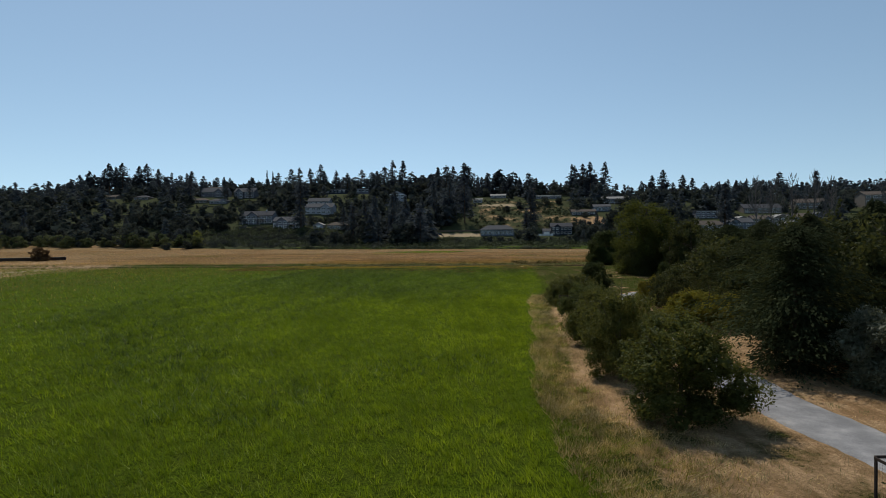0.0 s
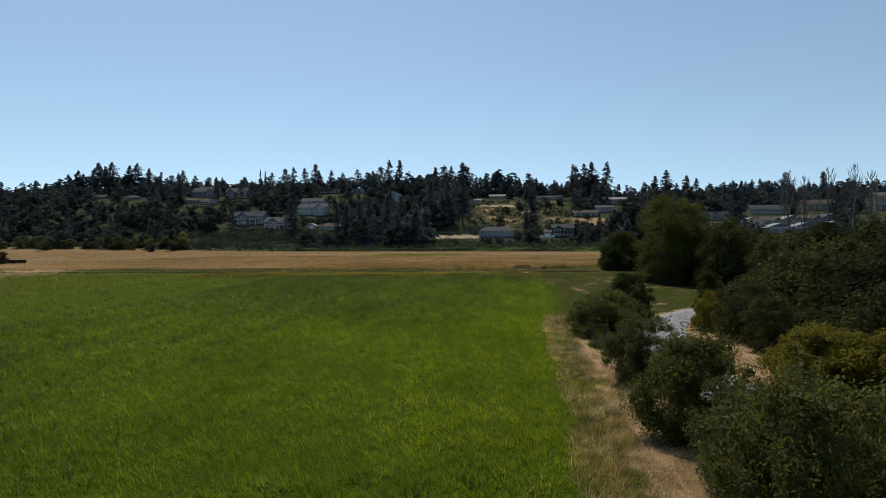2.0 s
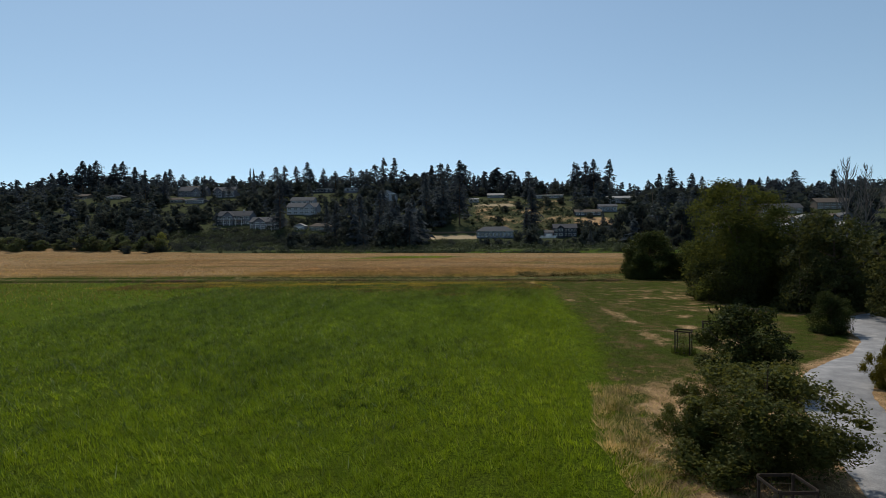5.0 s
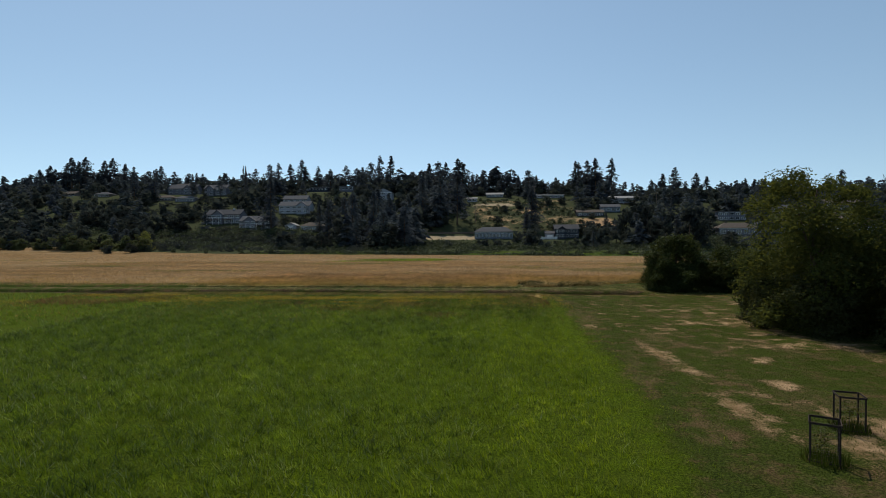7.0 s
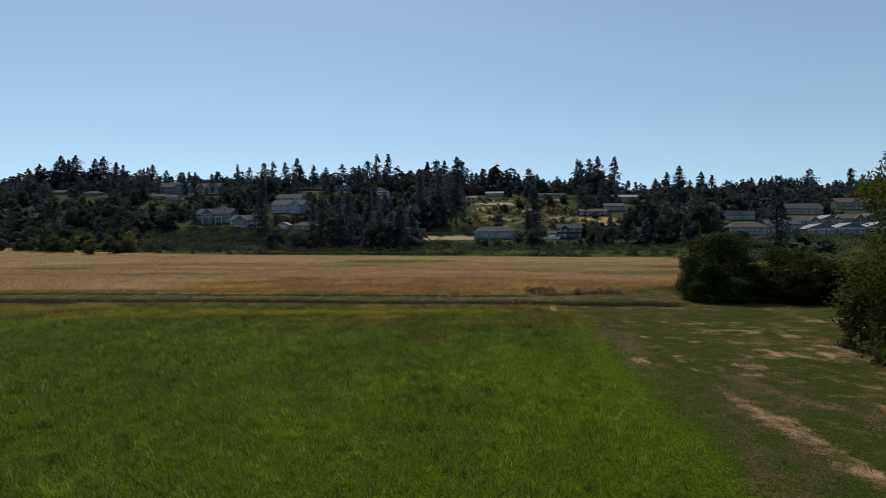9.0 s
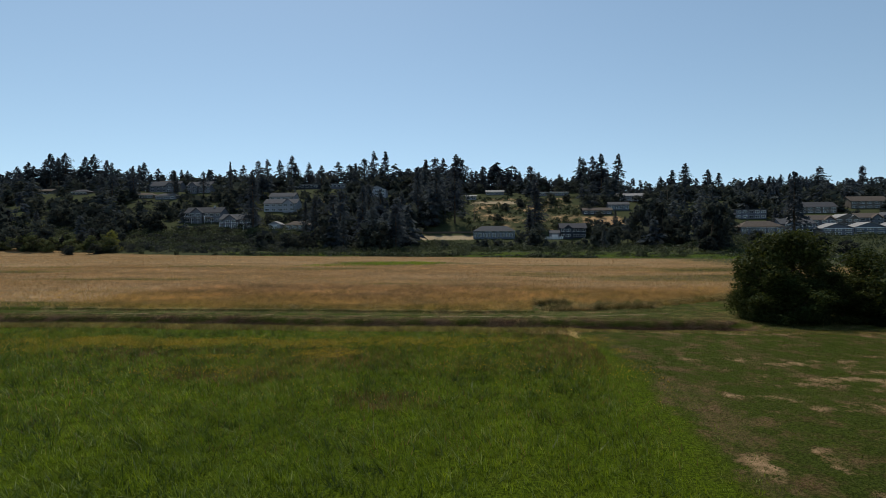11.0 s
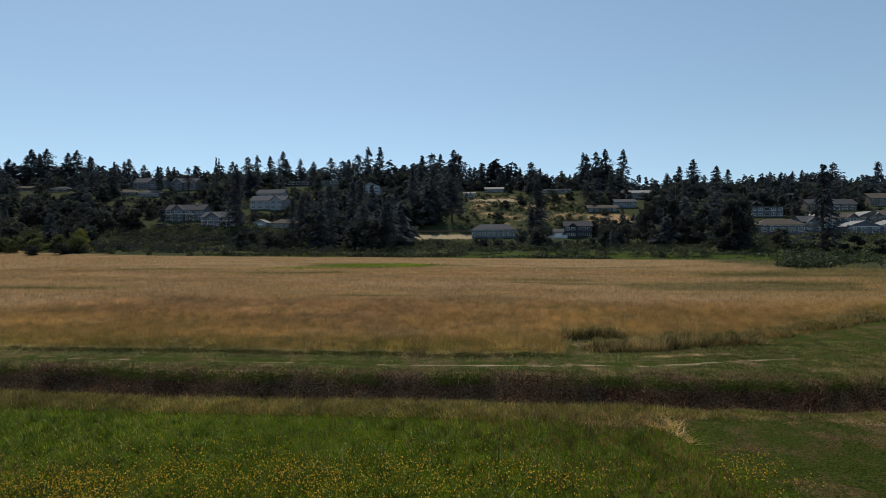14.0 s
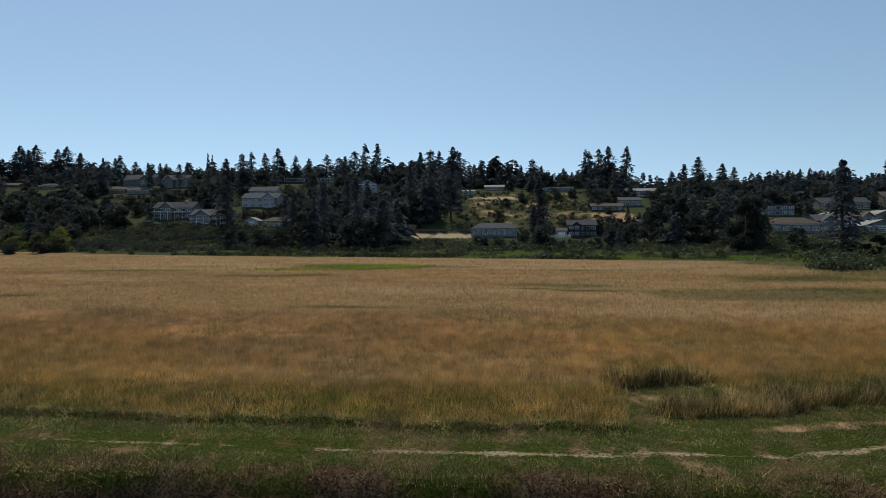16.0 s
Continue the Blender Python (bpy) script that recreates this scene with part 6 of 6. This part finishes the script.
    tall = smooth(105.8, 104.8, y) * smooth(12, 4, x) + 0.7 * smooth(0.8, 0.1, straw_near(x) - y)
    tall = tall + 0.9 * smooth(102.6, 103.6, y) * smooth(106.2, 105.6, y) * smooth(7, 5, x) * (0.7 + 0.4 * wave(x, y, 0.8, 4))
    keep = RNG.random(len(x)) > 0.6 * smooth(109.2, 109.5, y) * smooth(111.0, 110.2, y) * (0.6 + 0.6 * wave(x, y, 1.1, 6))
    x, y, tall = x[keep], y[keep], tall[keep]
    k = RNG.random(len(x)) < 0.2 + (0.14 + 0.3 * wave(x, y, 0.45, 9)) * smooth(105.8, 104.6, y) + 0.35 * smooth(109.3, 109.5, y) * smooth(110.2, 109.7, y)
    hh = 0.04 + 0.06 * RNG.random(len(x)) + 0.2 * tall * RNG.random(len(x))
    here = y < 106.3
    u = RNG.random(len(x))
    for sel, nm, lb, mt in ((here & (u < 0.6), "olive_bank_grass", "olive grass on the near bank of the ditch", M_VERGE), (here & (u >= 0.6) & (u < 0.8), "green_bank_grass", "short green grass on the near bank of the ditch", M_BANK), (here & (u >= 0.8), "rusty_bank_grass", "rust-brown seed heads on the near bank of the ditch", M_SORREL)):
        blades(nm, lb, mt, x[sel], y[sel], hh[sel], np.full(sel.sum(), 0.03), lean=1.2)
    x, y, hh, k = x[~here], y[~here], hh[~here], k[~here]
    mown = ~k & (RNG.random(len(x)) < 0.5 * smooth(5, 13, x))
    blades("bank_grass", "short green grass along the ditch", M_BANK, x[~k & ~mown], y[~k & ~mown], hh[~k & ~mown], np.full((~k & ~mown).sum(), 0.026), lean=1.2)
    blades("mown_grass", "darker mown grass beside the straw field", M_LAWN, x[mown], y[mown], hh[mown], np.full(mown.sum(), 0.034), lean=1.2)
    blades("dry_bank_grass", "withered grass along the ditch", M_DRYVERGE, x[k], y[k], hh[k], np.full(k.sum(), 0.022), lean=1.2)
    x, y = scatter(62000, -45, 18, 105.6, 110.5)
    ok = (ditch(x, y) > 0.12) | ((y > 109) & (RNG.random(len(x)) < 0.6))
    x, y = x[ok], y[ok]
    blades("ditch_weeds", "brown tangled weeds on the ditch bank", M_DITCH, x, y, 0.05 + 0.3 * RNG.random(len(x)) ** 2, np.full(len(x), 0.024), lean=1.5)


rough_strip()


def flowers():
    x, y = scatter(270000, -50, 7.4, 84, 103)
    more = scatter(24000, -36, -4, 92.5, 100.5)
    x, y = np.concatenate([x, more[0]]), np.concatenate([y, more[1]])
    p = 0.22 * smooth(-0.2, 0.5, wave(x, y, 0.3, 9)) * smooth(86, 92, y)
    for cx, cy, rx, ry, k in ((-20, 97, 9, 2.2, 1.0), (-8.9, 94.4, 2.6, 1.2, 1.0), (-8, 97.2, 9, 1.8, 0.85), (-2.6, 98.4, 6, 1.5, 0.9), (-13.5, 93.4, 3.4, 0.8, 0.7), (-13, 90.2, 5, 1.2, 0.4), (-30, 95, 9, 3, 0.8),
                              (6.0, 99.6, 1.2, 1.6, 1.0), (6.2, 98.0, 1.0, 1.5, 0.9), (6.8, 96.2, 0.8, 1.0, 1.0), (1.5, 92.5, 5, 2.2, 0.22), (-1.0, 95.0, 3, 1.2, 0.3), (5.5, 91.5, 2.2, 1.5, 0.2), (-40, 99, 8, 2.5, 0.8)):
        p = np.maximum(p, k * smooth(1.1, 0.3, np.hypot((x - cx - 0.6 * (y - cy)) / rx, (y - cy) / ry) + 0.35 * wave(x, y, 0.8, cx)))
    ok = (RNG.random(len(x)) < p * smooth(101.8, 99.3, y) * (0.5 + 0.5 * wave(x, y, 0.9, 3))) & (x < field_edge(y) + 1.2)
    x, y = x[ok], y[ok]
    n = len(x)
    c = np.stack([x, y, height(x, y) + 0.4 + 0.14 * RNG.random(n)], -1)
    up = np.tile([0, -0.55, 0.7], (n, 1))
    me = mesh_fast("flowers", np.concatenate([cards(c, up, 0.034, 1.0), cards(c + [0, 0, 0.01], up, 0.029, 1.0)]), 4, M_YELLOW)
    tagged(new("yellow_flowers", me), "scattered yellow flowers above the meadow grass", "flowers", kind="stuff")


flowers()


def border_weeds():
    """Rushes and weeds where the straw field meets the mown strip."""
    xs, ys, hs, leafy = [], [], [], []

    def mound(x, y, r, tall, n=240):
        a, q = RNG.random(n) * 6.283, np.sqrt(RNG.random(n)) * r
        xs.append(x + q * np.cos(a)), ys.append(y + 0.7 * q * np.sin(a)), hs.append(tall * (0.45 + 0.6 * RNG.random(n)) * (1.15 - 0.6 * q / r))

    for i in range(34):
        x = 4.9 + 4.6 * (i + RNG.random()) / 34
        mound(x, 115.1 + 0.12 * (x - 5) + 1.1 * RNG.random(), 0.3 + 0.35 * RNG.random(), 0.6 + 0.3 * RNG.random())
    for i in range(36):
        x = 9.2 + 5.2 * (i + RNG.random()) / 36
        mound(x, float(straw_near(x)) + 0.1 + 1.1 * RNG.random(), 0.35 + 0.4 * RNG.random(), 0.6 + 0.3 * RNG.random())
    for i in range(24):
        x = 3.9 + 4.2 * RNG.random()
        mound(x, 118.2 + 0.4 * (x - 4.2) + 0.6 * RNG.random(), 0.35 + 0.35 * RNG.random(), 0.6 + 0.25 * RNG.random())
    for i in range(60):
        x = 14 + 15 * RNG.random()
        mound(x, float(straw_near(x)) + 0.3 + 1.6 * RNG.random(), 0.4 + 0.6 * RNG.random(), 0.45 + 0.35 * RNG.random())
    for i in range(34):
        x = -24 + 27 * RNG.random()
        mound(x, float(straw_near(x)) + 0.3 + 1.5 * RNG.random(), 0.25 + 0.3 * RNG.random(), 0.35 + 0.2 * RNG.random(), 120)
    for x, y, r in ((5.4, 116.1, 0.5), (10.7, 117.9, 0.6), (9.9, 118.2, 0.45), (12.3, 117.6, 0.5), (17.5, 120.8, 0.7), (21, 123.6, 0.8), (7.0, 116.9, 0.35), (13.4, 118.3, 0.5)):
        leafy.append((x, y, r, 0.55 + 0.35 * RNG.random()))
    x = np.concatenate(xs)
    y, h = np.concatenate(ys), np.concatenate(hs)
    dry = RNG.random(len(x)) < 0.3 + 0.35 * smooth(0, 0.5, wave(x, y, 0.9, 5))
    for k, nm, lb, mt, tall in ((~dry, "rush_clump", "dark rushes at the field's border", M_RUSH, 1.0), (dry, "dry_rushes", "pale dry rush stalks at the field's border", M_DRYVERGE, 1.15)):
        blades(nm, lb, mt, x[k], y[k], h[k] * tall, np.full(k.sum(), 0.02), lean=0.7)
    thicket("weed_clump", "dark green weeds at the border of the straw field", leafy, 0.085, 460, M_LEAF)
    n = 9000
    x = -40 + 43.5 * RNG.random(n)
    y = straw_near(x) + 0.1 + 0.25 * RNG.normal(size=n)
    k = RNG.random(n) < 0.5 + 0.6 * wave(x, y, 0.7, 2)
    blades("laid_straw", "pale straw laid over along the field's cut edge", M_DRYVERGE, x[k], y[k], 0.04 + 0.14 * RNG.random(k.sum()), np.full(k.sum(), 0.02), lean=3.0)


border_weeds()


def low_fence():
    ob = thing("low_fence", "low dark board fence with a pale top rail", "fence", pose(-154, 134, 0, 0, 0, 28), "")
    for i in range(14):
        part("panel", bevelled("panel", (i * 2.0, -0.04, 0.0), (i * 2.0 + 1.92, 0.04, 1.15), M_POST, 0.01), ob)
        part("post", bevelled("post", (i * 2.0 - 0.06, -0.08, -0.1), (i * 2.0 + 0.06, 0.08, 1.25), M_POST, 0.01), ob)
        part("rail", bevelled("rail", (i * 2.0, -0.09, 1.16), (i * 2.0 + 1.98, 0.09, 1.24), M_CONCRETE, 0.01), ob, "pale grey top rail")


low_fence()


def picket_fence():
    z = float(height(31, 364))
    ob = thing("picket_fence", "low white picket fence beside the navy house", "fence", pose(27.0, 363.5, z))
    for i in range(12):
        part("panel", bevelled("panel", (i * 0.9, -0.04, -0.6), (i * 0.9 + 0.72, 0.04, 1.5), M_WHITE, 0.01), ob)
    part("rail", bevelled("rail", (0, 0.05, 0.9), (10.7, 0.12, 1.05), M_WHITE, 0.01), ob)


picket_fence()
